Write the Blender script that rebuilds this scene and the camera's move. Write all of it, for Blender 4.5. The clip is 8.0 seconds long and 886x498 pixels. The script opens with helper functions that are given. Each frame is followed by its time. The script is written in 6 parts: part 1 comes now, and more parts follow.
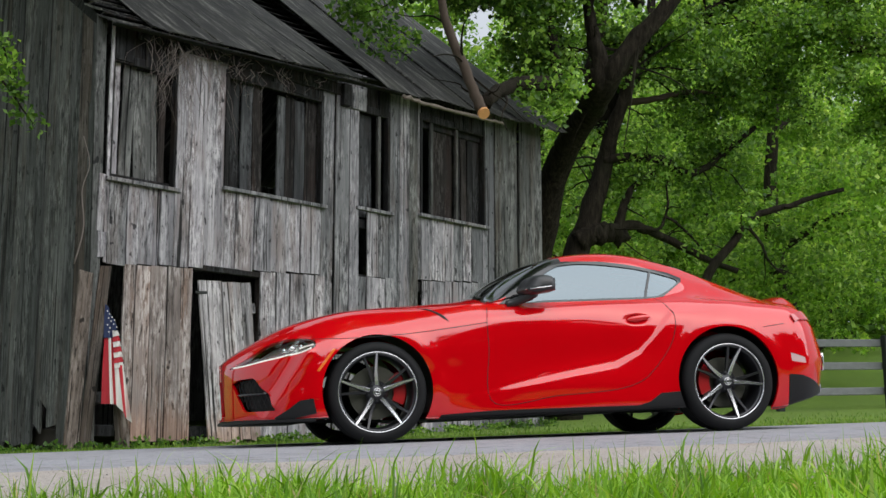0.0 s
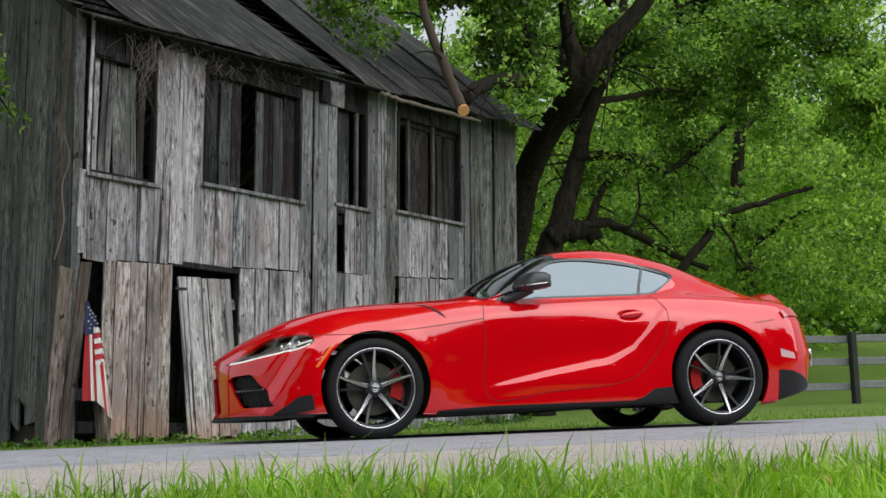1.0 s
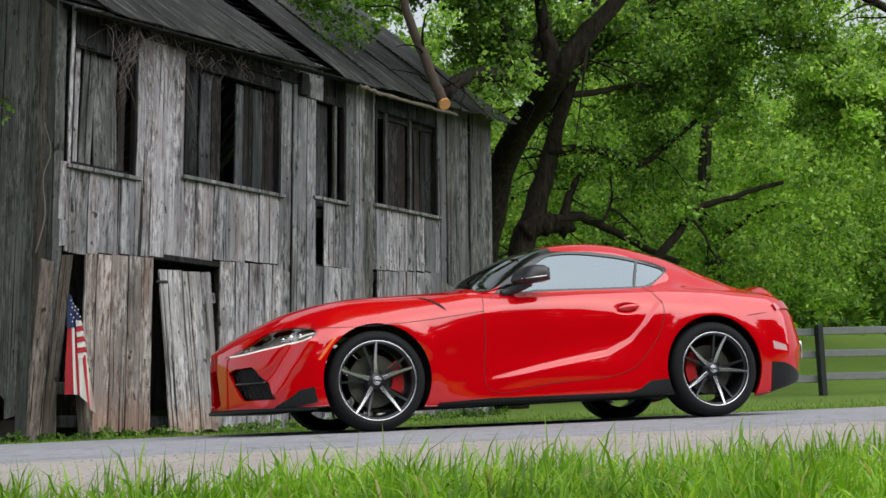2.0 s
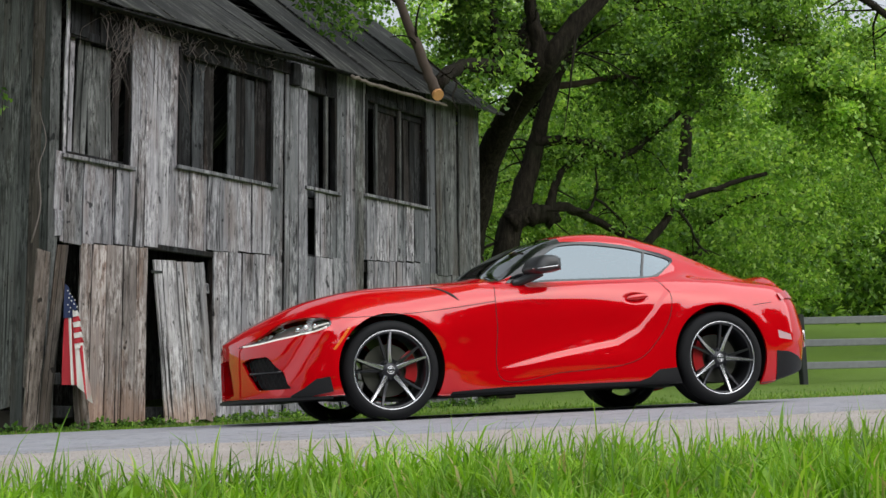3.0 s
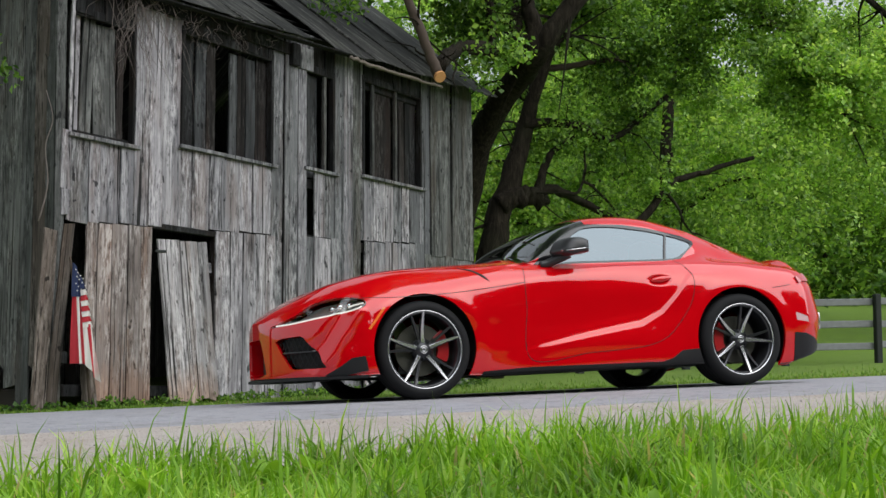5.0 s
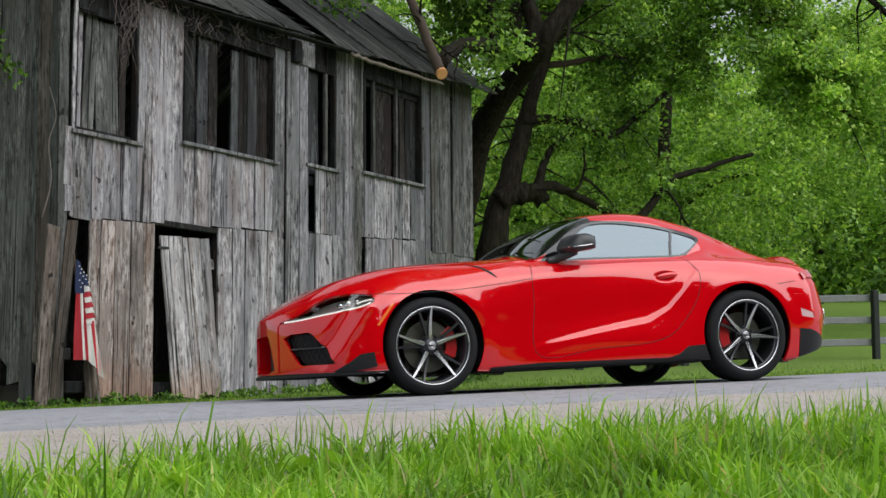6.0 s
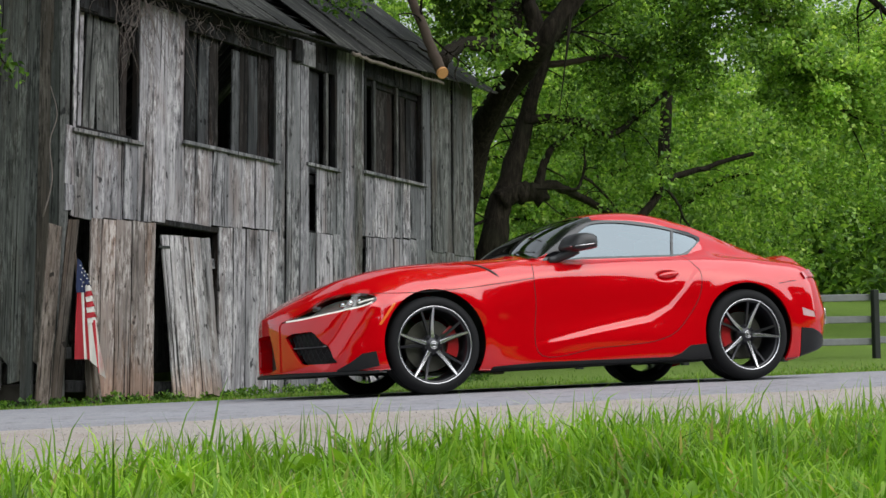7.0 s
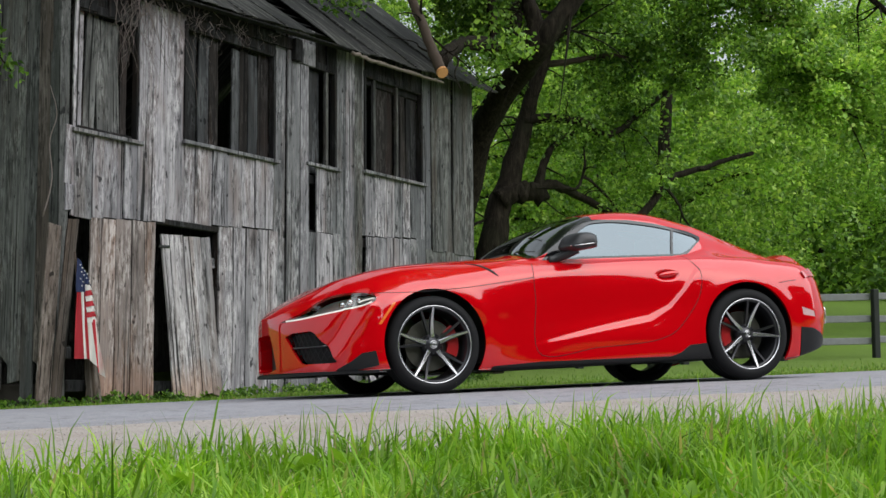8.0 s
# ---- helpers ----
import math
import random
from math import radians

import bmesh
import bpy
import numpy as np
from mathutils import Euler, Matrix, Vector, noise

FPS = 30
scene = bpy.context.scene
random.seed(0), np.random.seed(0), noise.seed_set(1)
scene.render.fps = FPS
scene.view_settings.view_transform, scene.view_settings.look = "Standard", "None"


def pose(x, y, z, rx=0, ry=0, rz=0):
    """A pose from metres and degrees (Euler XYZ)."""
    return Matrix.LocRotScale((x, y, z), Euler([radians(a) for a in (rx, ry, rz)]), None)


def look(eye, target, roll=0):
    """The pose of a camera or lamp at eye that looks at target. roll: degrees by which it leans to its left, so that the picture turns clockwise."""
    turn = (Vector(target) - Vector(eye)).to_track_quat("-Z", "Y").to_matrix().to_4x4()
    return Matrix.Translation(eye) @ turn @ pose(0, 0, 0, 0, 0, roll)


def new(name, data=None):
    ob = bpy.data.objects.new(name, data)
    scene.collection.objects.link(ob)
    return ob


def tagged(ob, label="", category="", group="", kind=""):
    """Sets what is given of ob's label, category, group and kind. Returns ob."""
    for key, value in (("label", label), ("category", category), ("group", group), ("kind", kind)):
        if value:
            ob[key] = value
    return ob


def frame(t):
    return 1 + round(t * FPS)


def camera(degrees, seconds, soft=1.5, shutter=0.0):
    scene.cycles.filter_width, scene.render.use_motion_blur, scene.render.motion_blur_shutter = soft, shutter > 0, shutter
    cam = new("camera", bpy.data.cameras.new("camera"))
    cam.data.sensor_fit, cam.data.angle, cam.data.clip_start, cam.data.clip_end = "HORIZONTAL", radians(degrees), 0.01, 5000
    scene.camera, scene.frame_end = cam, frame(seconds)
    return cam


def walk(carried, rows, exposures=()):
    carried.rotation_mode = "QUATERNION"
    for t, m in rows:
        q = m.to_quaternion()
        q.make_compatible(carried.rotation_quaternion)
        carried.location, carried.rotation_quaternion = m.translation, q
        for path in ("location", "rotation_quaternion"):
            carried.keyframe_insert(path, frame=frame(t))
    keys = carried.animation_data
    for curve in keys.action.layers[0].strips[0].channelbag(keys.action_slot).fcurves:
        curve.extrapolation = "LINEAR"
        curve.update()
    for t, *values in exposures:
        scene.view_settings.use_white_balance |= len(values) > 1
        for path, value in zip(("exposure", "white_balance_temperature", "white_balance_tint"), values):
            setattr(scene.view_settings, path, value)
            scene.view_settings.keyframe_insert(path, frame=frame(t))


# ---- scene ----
cam = camera(39.6, 8.0, 1.5)
PATH = [
    (0, (-1.35, -7.928, -0.017), (-0.92, -6.001, 0.299), -0.1),
    (0.5, (-1.474, -7.913, -0.02), (-1.012, -5.993, 0.293), -0.2),
    (1, (-1.61, -7.906, -0.025), (-1.114, -5.993, 0.286), -0.3),
    (1.5, (-1.754, -7.883, -0.028), (-1.222, -5.979, 0.278), -0.4),
    (3, (-2.2, -7.829, -0.038), (-1.588, -5.947, 0.246), -0.7),
    (3.5, (-2.34, -7.811, -0.04), (-1.711, -5.933, 0.234), -0.7),
    (4, (-2.474, -7.802, -0.044), (-1.829, -5.928, 0.222), -0.7),
    (4.5, (-2.59, -7.788, -0.043), (-1.93, -5.918, 0.215), -0.6),
    (6, (-2.772, -7.775, -0.047), (-2.093, -5.91, 0.2), -0.6),
    (6.5, (-2.787, -7.771, -0.047), (-2.107, -5.906, 0.198), -0.6),
    (7, (-2.789, -7.773, -0.048), (-2.109, -5.908, 0.198), -0.6),
    (7.5, (-2.787, -7.771, -0.047), (-2.107, -5.906, 0.198), -0.6),
    (8, (-2.787, -7.771, -0.047), (-2.107, -5.906, 0.198), -0.6),
]
walk(cam, [(t, look(eye, target, roll)) for t, eye, target, roll in PATH])


# ---- light ----
def make_light():
    world = bpy.data.worlds.new("sky")
    scene.world = world
    world.use_nodes = True
    nt = world.node_tree
    sky = nt.nodes.new("ShaderNodeTexSky")
    sky.sky_type = "NISHITA"
    sky.sun_disc = False
    sky.sun_elevation, sky.sun_rotation = radians(41), radians(151)
    sky.air_density, sky.dust_density, sky.ozone_density = 1.0, 4.0, 1.0
    # thin cloud over the whole sky
    veil = nt.nodes.new("ShaderNodeMix")
    veil.data_type = "RGBA"
    veil.inputs[0].default_value = 0.72
    veil.inputs[7].default_value = (7.0, 7.3, 7.7, 1)
    nt.links.new(sky.outputs["Color"], veil.inputs[6])
    nt.links.new(veil.outputs[2], nt.nodes["Background"].inputs["Color"])
    nt.nodes["Background"].inputs["Strength"].default_value = 0.07
    sun = new("sun", bpy.data.lights.new("sun", "SUN"))
    sun.data.energy, sun.data.angle, sun.data.color = 2.3, radians(104), (0.95, 0.975, 1.0)
    sun.matrix_world = look((18, -32, 32), (0, 0, 0))


make_light()
scene.view_settings.exposure = 0.76


# ---- materials ----
class Nodes:
    """A small builder of node materials."""

    def __init__(self, name):
        self.m = bpy.data.materials.new(name)
        self.m.use_nodes = True
        self.t = self.m.node_tree
        self.b = self.t.nodes["Principled BSDF"]
        self.co = None

    def set(self, **kw):
        for k, v in kw.items():
            self.b.inputs[k.replace("_", " ")].default_value = v
        return self

    def node(self, kind, **kw):
        n = self.t.nodes.new(kind)
        for k, v in kw.items():
            n.inputs[k.replace("_", " ")].default_value = v
        return n

    def link(self, a, b):
        self.t.links.new(a, b)

    def coords(self, scale=(1, 1, 1), shift=0.0):
        tc = self.node("ShaderNodeTexCoord")
        mp = self.node("ShaderNodeMapping", Scale=scale)
        self.link(tc.outputs["Object"], mp.inputs["Vector"])
        if shift:
            oi = self.node("ShaderNodeObjectInfo")
            mu = self.node("ShaderNodeMath")
            mu.operation = "MULTIPLY"
            mu.inputs[1].default_value = shift
            self.link(oi.outputs["Random"], mu.inputs[0])
            self.link(mu.outputs[0], mp.inputs["Location"])
        return mp.outputs["Vector"]

    def noise(self, vec, scale, detail=6.0, rough=0.6, distort=0.0):
        n = self.node("ShaderNodeTexNoise", Scale=scale, Detail=detail, Roughness=rough, Distortion=distort)
        self.link(vec, n.inputs["Vector"])
        return n.outputs["Fac"]

    def ramp(self, fac, stops):
        r = self.node("ShaderNodeValToRGB")
        e = r.color_ramp.elements
        while len(e) < len(stops):
            e.new(0.5)
        for el, (p, c) in zip(e, stops):
            el.position, el.color = p, (*c, 1) if len(c) == 3 else c
        self.link(fac, r.inputs["Fac"])
        return r.outputs["Color"]

    def mix(self, fac, a, b, mode="MIX"):
        n = self.node("ShaderNodeMix")
        n.data_type, n.blend_type = "RGBA", mode
        for sock, v in ((n.inputs[0], fac), (n.inputs[6], a), (n.inputs[7], b)):
            if isinstance(v, (int, float)):
                sock.default_value = v
            elif isinstance(v, tuple):
                sock.default_value = (*v, 1)
            else:
                self.link(v, sock)
        return n.outputs[2]

    def color(self, c):
        self.link(c, self.b.inputs["Base Color"])
        return self

    def bump(self, fac, strength, dist=0.01):
        n = self.node("ShaderNodeBump", Strength=strength, Distance=dist)
        self.link(fac, n.inputs["Height"])
        self.link(n.outputs["Normal"], self.b.inputs["Normal"])
        return self


def plain(name, color, rough=0.5, metal=0.0, coat=0.0, grain=0.0):
    n = Nodes(name).set(Roughness=rough, Metallic=metal, Coat_Weight=coat, Coat_Roughness=0.03)
    n.b.inputs["Base Color"].default_value = (*color, 1)
    if grain:
        v = n.coords()
        f = n.noise(v, grain)
        n.color(n.mix(f, tuple(c * 0.75 for c in color), tuple(min(1, c * 1.25) for c in color)))
        n.bump(f, 0.15, 0.004)
    return n.m


def wood(name, dark, mid, pale, brown, stain=0.5, soil=None):
    """Weathered boards: straight grain along z, silvery flakes, cracks, brown and black stains, each board its own."""
    n = Nodes(name).set(Roughness=0.85, Specular_IOR_Level=0.25)
    half = tuple(0.5 * (a + b) for a, b in zip(mid, pale))
    patch = n.noise(n.coords((6.5, 6.5, 0.38), 40), 1.5, 9, 0.62)
    grain = n.noise(n.coords((48, 48, 0.7), 57), 2.0, 5, 0.6, 0.1)
    crack = n.noise(n.coords((24, 24, 0.20), 71), 1.4, 3, 0.5)
    flake = n.noise(n.coords((19, 19, 3.4), 29), 1.6, 8, 0.70)
    where = n.noise(n.coords((2.2, 2.2, 0.75), 13), 1.5, 4, 0.6)
    big = n.noise(n.coords((3.0, 3.0, 0.45), 17), 1.6, 5, 0.6)
    c = n.ramp(patch, [(0.32, tuple(0.52 * a for a in mid)), (0.42, tuple(0.84 * a for a in mid)), (0.53, mid), (0.66, half)])
    c = n.mix(n.ramp(big, [(0.50, (0, 0, 0)), (0.64, (0.9, 0.9, 0.9))]), c, n.mix(0.65, c, brown))
    # flakes of the old pale skin, in patches
    mask = n.mix(1.0, n.ramp(flake, [(0.50, (0, 0, 0)), (0.55, (1, 1, 1))]), n.ramp(where, [(0.44, (0, 0, 0)), (0.60, (0.8, 0.8, 0.8))]), "MULTIPLY")
    c = n.mix(mask, c, pale)
    pits = n.mix(1.0, n.ramp(flake, [(0.37, (1, 1, 1)), (0.44, (0, 0, 0))]), n.ramp(where, [(0.35, (0.3, 0.3, 0.3)), (0.58, (0.95, 0.95, 0.95))]), "MULTIPLY")
    c = n.mix(pits, c, dark)
    knots = n.noise(n.coords((9, 9, 5.0), 60), 1.5, 2, 0.4)
    c = n.mix(n.ramp(knots, [(0.70, (0, 0, 0)), (0.74, (0.9, 0.9, 0.9))]), c, dark)
    st = n.noise(n.coords((5, 5, 0.5), 33), 1.6, 7, 0.64)
    c = n.mix(n.ramp(st, [(0.55, (0, 0, 0)), (0.66, (stain, stain, stain))]), c, tuple(x * 0.6 for x in dark))
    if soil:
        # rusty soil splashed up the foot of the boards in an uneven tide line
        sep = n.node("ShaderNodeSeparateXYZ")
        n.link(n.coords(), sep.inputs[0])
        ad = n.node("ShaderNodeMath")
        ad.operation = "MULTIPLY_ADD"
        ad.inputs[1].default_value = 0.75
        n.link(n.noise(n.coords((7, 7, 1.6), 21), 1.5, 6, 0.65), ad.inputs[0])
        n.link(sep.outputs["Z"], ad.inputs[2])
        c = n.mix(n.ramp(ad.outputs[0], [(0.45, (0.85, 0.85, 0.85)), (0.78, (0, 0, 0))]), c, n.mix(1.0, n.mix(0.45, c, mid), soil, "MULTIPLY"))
    oi = n.node("ShaderNodeObjectInfo")
    c = n.mix(1.0, c, n.ramp(oi.outputs["Random"], [(0.0, (0.74, 0.75, 0.76)), (0.5, (0.97, 0.97, 0.97)), (1.0, (1.16, 1.15, 1.15))]), "MULTIPLY")
    c = n.mix(1.0, c, n.ramp(grain, [(0.34, (0.62, 0.62, 0.62)), (0.5, (0.97, 0.97, 0.97)), (0.7, (1.10, 1.10, 1.10))]), "MULTIPLY")
    n.color(n.mix(1.0, c, n.ramp(crack, [(0.345, (0.08, 0.08, 0.08)), (0.37, (1, 1, 1))]), "MULTIPLY"))
    n.bump(n.mix(0.5, n.mix(0.5, patch, grain), n.mix(0.5, crack, flake)), 0.6, 0.012)
    return n.m


WOOD = wood("weathered_wood", (0.024, 0.024, 0.027), (0.282, 0.272, 0.294), (0.56, 0.54, 0.565), (0.20, 0.155, 0.142), 0.9)
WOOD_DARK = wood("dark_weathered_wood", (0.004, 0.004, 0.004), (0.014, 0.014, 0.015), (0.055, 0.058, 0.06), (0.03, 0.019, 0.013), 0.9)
WOOD_BROWN = wood("deep_brown_wood", (0.006, 0.005, 0.005), (0.020, 0.0165, 0.015), (0.075, 0.07, 0.068), (0.028, 0.015, 0.011), 0.8)
WOOD_PLANK = wood("deep_grey_wood", (0.006, 0.006, 0.007), (0.042, 0.045, 0.048), (0.14, 0.145, 0.152), (0.035, 0.026, 0.023), 0.9)
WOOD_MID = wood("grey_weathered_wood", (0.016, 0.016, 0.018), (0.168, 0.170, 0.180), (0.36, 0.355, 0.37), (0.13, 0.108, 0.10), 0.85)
WOOD_DIM = wood("dim_weathered_wood", (0.010, 0.012, 0.012), (0.098, 0.101, 0.098), (0.22, 0.225, 0.22), (0.085, 0.068, 0.056), 0.8)


def roof_material():
    n = Nodes("roofing").set(Roughness=0.8)
    v = n.coords((1, 1, 1), 9)
    streak = n.noise(n.coords((9, 0.8, 0.8), 20), 1.6, 8, 0.7)
    big = n.noise(v, 1.4, 5, 0.6)
    c = n.ramp(streak, [(0.36, (0.006, 0.006, 0.006)), (0.48, (0.014, 0.014, 0.0135)), (0.55, (0.045, 0.045, 0.041)), (0.65, (0.17, 0.168, 0.156))])
    c = n.mix(n.ramp(big, [(0.5, (0, 0, 0)), (0.75, (0.7, 0.7, 0.7))]), c, (0.045, 0.048, 0.034))
    n.color(c).bump(n.noise(v, 30, 6), 0.4, 0.006)
    return n.m


ROOFING = roof_material()
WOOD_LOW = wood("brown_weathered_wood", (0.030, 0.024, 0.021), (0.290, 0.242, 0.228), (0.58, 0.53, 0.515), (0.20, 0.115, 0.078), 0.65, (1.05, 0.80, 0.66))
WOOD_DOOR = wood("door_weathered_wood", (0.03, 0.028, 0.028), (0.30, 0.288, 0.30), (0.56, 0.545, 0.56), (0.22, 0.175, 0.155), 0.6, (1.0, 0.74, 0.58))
WOOD_ROT = wood("rotten_brown_wood", (0.012, 0.010, 0.008), (0.125, 0.102, 0.088), (0.27, 0.235, 0.215), (0.085, 0.055, 0.038), 0.8)


def asphalt_material():
    n = Nodes("asphalt").set(Roughness=0.85)
    v = n.coords()
    a, b, s = n.noise(v, 90, 4, 0.7), n.noise(v, 1.3, 6, 0.65), n.noise(n.coords((0.3, 3, 1)), 2, 5)
    c = n.ramp(a, [(0.3, (0.20, 0.202, 0.224)), (0.55, (0.31, 0.312, 0.345)), (0.75, (0.46, 0.46, 0.50))])
    c = n.mix(n.ramp(b, [(0.4, (0, 0, 0)), (0.7, (0.55, 0.55, 0.55))]), c, (0.26, 0.25, 0.245))
    c = n.mix(n.ramp(s, [(0.55, (0, 0, 0)), (0.8, (0.4, 0.4, 0.4))]), c, (0.13, 0.125, 0.12))
    k = n.noise(v, 9, 8, 0.7)
    c = n.mix(1.0, c, n.ramp(k, [(0.34, (0.62, 0.60, 0.58)), (0.46, (0.97, 0.97, 0.97)), (0.66, (1.08, 1.07, 1.06))]), "MULTIPLY")
    n.color(c).bump(n.mix(0.5, a, k), 0.6, 0.01)
    return n.m


def dirt_material():
    n = Nodes("gravel_dirt").set(Roughness=0.95)
    v = n.coords()
    a, b = n.noise(v, 55, 5, 0.75), n.noise(v, 2.2, 6, 0.65)
    c = n.ramp(a, [(0.3, (0.25, 0.218, 0.198)), (0.5, (0.43, 0.385, 0.35)), (0.72, (0.62, 0.57, 0.53))])
    c = n.mix(n.ramp(b, [(0.42, (0, 0, 0)), (0.7, (0.7, 0.7, 0.7))]), c, (0.35, 0.29, 0.25))
    n.color(c).bump(a, 0.8, 0.015)
    return n.m


def lawn_material():
    n = Nodes("lawn").set(Roughness=0.9)
    v = n.coords()
    a, b, k = n.noise(v, 26, 6, 0.7), n.noise(v, 0.55, 5, 0.6), n.noise(v, 0.06, 3)
    c = n.ramp(a, [(0.3, (0.085, 0.15, 0.013)), (0.55, (0.17, 0.28, 0.028)), (0.75, (0.27, 0.39, 0.06))])
    c = n.mix(n.ramp(b, [(0.45, (0, 0, 0)), (0.75, (0.6, 0.6, 0.6))]), c, (0.10, 0.17, 0.03))
    c = n.mix(n.ramp(k, [(0.45, (0, 0, 0)), (0.6, (0.5, 0.5, 0.5))]), c, (0.13, 0.215, 0.028))
    n.color(c).bump(a, 1.0, 0.03)
    return n.m


ASPHALT, DIRT, LAWN = asphalt_material(), dirt_material(), lawn_material()


def leaf_material(name, a, b, c, shade=(0.34, 0.42, 0.36), dead=None):
    """Leaves: each its own green, thin enough to let light through."""
    n = Nodes(name).set(Roughness=0.45, Specular_IOR_Level=0.4)
    ge = n.node("ShaderNodeNewGeometry")
    col = n.ramp(ge.outputs["Random Per Island"], [(0.0, a), (0.55, b), (0.95, c), (0.96, dead or c)])
    v = n.coords()
    # noise darkens and lightens whole clumps: shading within the foliage, put into the colour
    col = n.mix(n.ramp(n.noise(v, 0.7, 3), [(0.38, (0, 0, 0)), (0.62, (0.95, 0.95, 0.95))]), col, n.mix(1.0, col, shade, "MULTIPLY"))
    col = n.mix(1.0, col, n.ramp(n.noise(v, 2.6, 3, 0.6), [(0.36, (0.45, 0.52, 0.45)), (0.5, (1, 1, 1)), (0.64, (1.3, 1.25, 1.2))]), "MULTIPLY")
    n.color(col)
    tr = n.node("ShaderNodeBsdfTranslucent")
    n.link(n.mix(1.0, col, (1.5, 1.5, 0.85), "MULTIPLY"), tr.inputs["Color"])
    mx = n.node("ShaderNodeMixShader", Fac=0.42)
    n.link(n.b.outputs[0], mx.inputs[1])
    n.link(tr.outputs[0], mx.inputs[2])
    n.link(mx.outputs[0], n.t.nodes["Material Output"].inputs["Surface"])
    return n.m


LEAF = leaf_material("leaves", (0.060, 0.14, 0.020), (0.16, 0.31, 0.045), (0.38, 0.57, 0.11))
LEAF_BRIGHT = leaf_material("bright_leaves", (0.13, 0.27, 0.04), (0.32, 0.54, 0.085), (0.60, 0.76, 0.20))
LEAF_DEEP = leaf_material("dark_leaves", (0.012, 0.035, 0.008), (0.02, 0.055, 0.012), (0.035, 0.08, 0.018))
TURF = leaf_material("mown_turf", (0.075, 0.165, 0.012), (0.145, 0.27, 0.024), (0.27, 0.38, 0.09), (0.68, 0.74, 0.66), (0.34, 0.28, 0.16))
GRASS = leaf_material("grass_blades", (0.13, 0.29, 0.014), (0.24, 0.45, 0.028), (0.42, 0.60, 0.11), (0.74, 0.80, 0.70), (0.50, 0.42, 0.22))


def bark_material():
    n = Nodes("bark").set(Roughness=0.95, Specular_IOR_Level=0.1)
    a = n.noise(n.coords((9, 9, 1.6)), 2.0, 7, 0.7, 0.6)
    b = n.noise(n.coords(), 1.2, 4)
    c = n.ramp(a, [(0.32, (0.005, 0.0042, 0.003)), (0.50, (0.018, 0.015, 0.011)), (0.72, (0.045, 0.038, 0.028))])
    c = n.mix(n.ramp(b, [(0.5, (0, 0, 0)), (0.75, (0.5, 0.5, 0.5))]), c, (0.022, 0.028, 0.014))
    n.color(c).bump(a, 0.9, 0.04)
    return n.m


BARK = bark_material()
TWIG = plain("dry_twig", (0.15, 0.125, 0.115), 0.9, grain=40)
CUT_WOOD = plain("fresh_cut_wood", (0.55, 0.27, 0.10), 0.8, grain=60)
POLE_WOOD = plain("bare_pole", (0.055, 0.039, 0.028), 0.9, grain=25)
PEELED = plain("peeled_pole", (0.15, 0.125, 0.105), 0.85, grain=18)
RAIL = plain("fence_rail_wood", (0.20, 0.205, 0.215), 0.9, grain=9)
POST = plain("dark_post", (0.02, 0.024, 0.022), 0.85, grain=20)


# ---- common builders ----
def mesh_of(name, verts, faces, mat, smooth=False):
    me = bpy.data.meshes.new(name)
    me.from_pydata([tuple(v) for v in verts], [], [tuple(f) for f in faces])
    if mat:
        me.materials.append(mat)
    if smooth:
        me.shade_smooth()
    return me


def part_mesh(name, me, parent, label="", m=None):
    ob = new(name, me)
    ob.parent = parent
    if m is not None:
        ob.matrix_basis = m
    if label:
        tagged(ob, label)
    return ob


def part(name, bm, material, parent, label="", smooth=False, m=None):
    me = bpy.data.meshes.new(name)
    bm.to_mesh(me)
    bm.free()
    me.materials.append(material)
    if smooth:
        me.shade_smooth()
    return part_mesh(name, me, parent, label, m)


def box_bm(sx, sy, sz, bevel=0.0, at=(0, 0, 0), segs=1):
    bm = bmesh.new()
    bmesh.ops.create_cube(bm, size=1.0, matrix=Matrix.Translation(at) @ Matrix.Diagonal((sx, sy, sz, 1)))
    if bevel:
        bmesh.ops.bevel(bm, geom=bm.edges[:], offset=bevel, segments=segs, affect="EDGES", profile=0.5)
    return bm


def tube(points, radii, n=8, wob=0.0, seed=0):
    """Verts and faces of a bent, tapering tube with closed ends."""
    rng = np.random.RandomState(seed)
    P = np.array(points, float)
    T = np.gradient(P, axis=0)
    T /= np.linalg.norm(T, axis=1)[:, None]
    ref = np.array([0.31, 0.22, 0.92]) if abs(T[0][2]) < 0.9 else np.array([1.0, 0.1, 0.0])
    vs, fs = [], []
    for i, (p, t, r) in enumerate(zip(P, T, radii)):
        a = np.cross(t, ref)
        a /= np.linalg.norm(a)
        b = np.cross(t, a)
        for k in range(n):
            th = 2 * math.pi * k / n
            rr = r * (1 + wob * (rng.rand() - 0.5))
            vs.append(p + rr * (math.cos(th) * a + math.sin(th) * b))
    for i in range(len(P) - 1):
        for k in range(n):
            fs.append((i * n + k, i * n + (k + 1) % n, (i + 1) * n + (k + 1) % n, (i + 1) * n + k))
    fs.append(tuple(range(n))[::-1])
    fs.append(tuple((len(P) - 1) * n + k for k in range(n)))
    return vs, fs


def spline(points, n):
    """n points along a Catmull-Rom curve."""
    P = np.array(points, float)
    Q = np.vstack([2 * P[0] - P[1], P, 2 * P[-1] - P[-2]])
    out = []
    for s in np.linspace(0, len(P) - 1, n):
        i = min(int(s), len(P) - 2)
        t = s - i
        a, b, c, d = Q[i:i + 4]
        out.append(0.5 * (2 * b + (c - a) * t + (2 * a - 5 * b + 4 * c - d) * t * t + (3 * b - a - 3 * c + d) * t ** 3))
    return np.array(out)


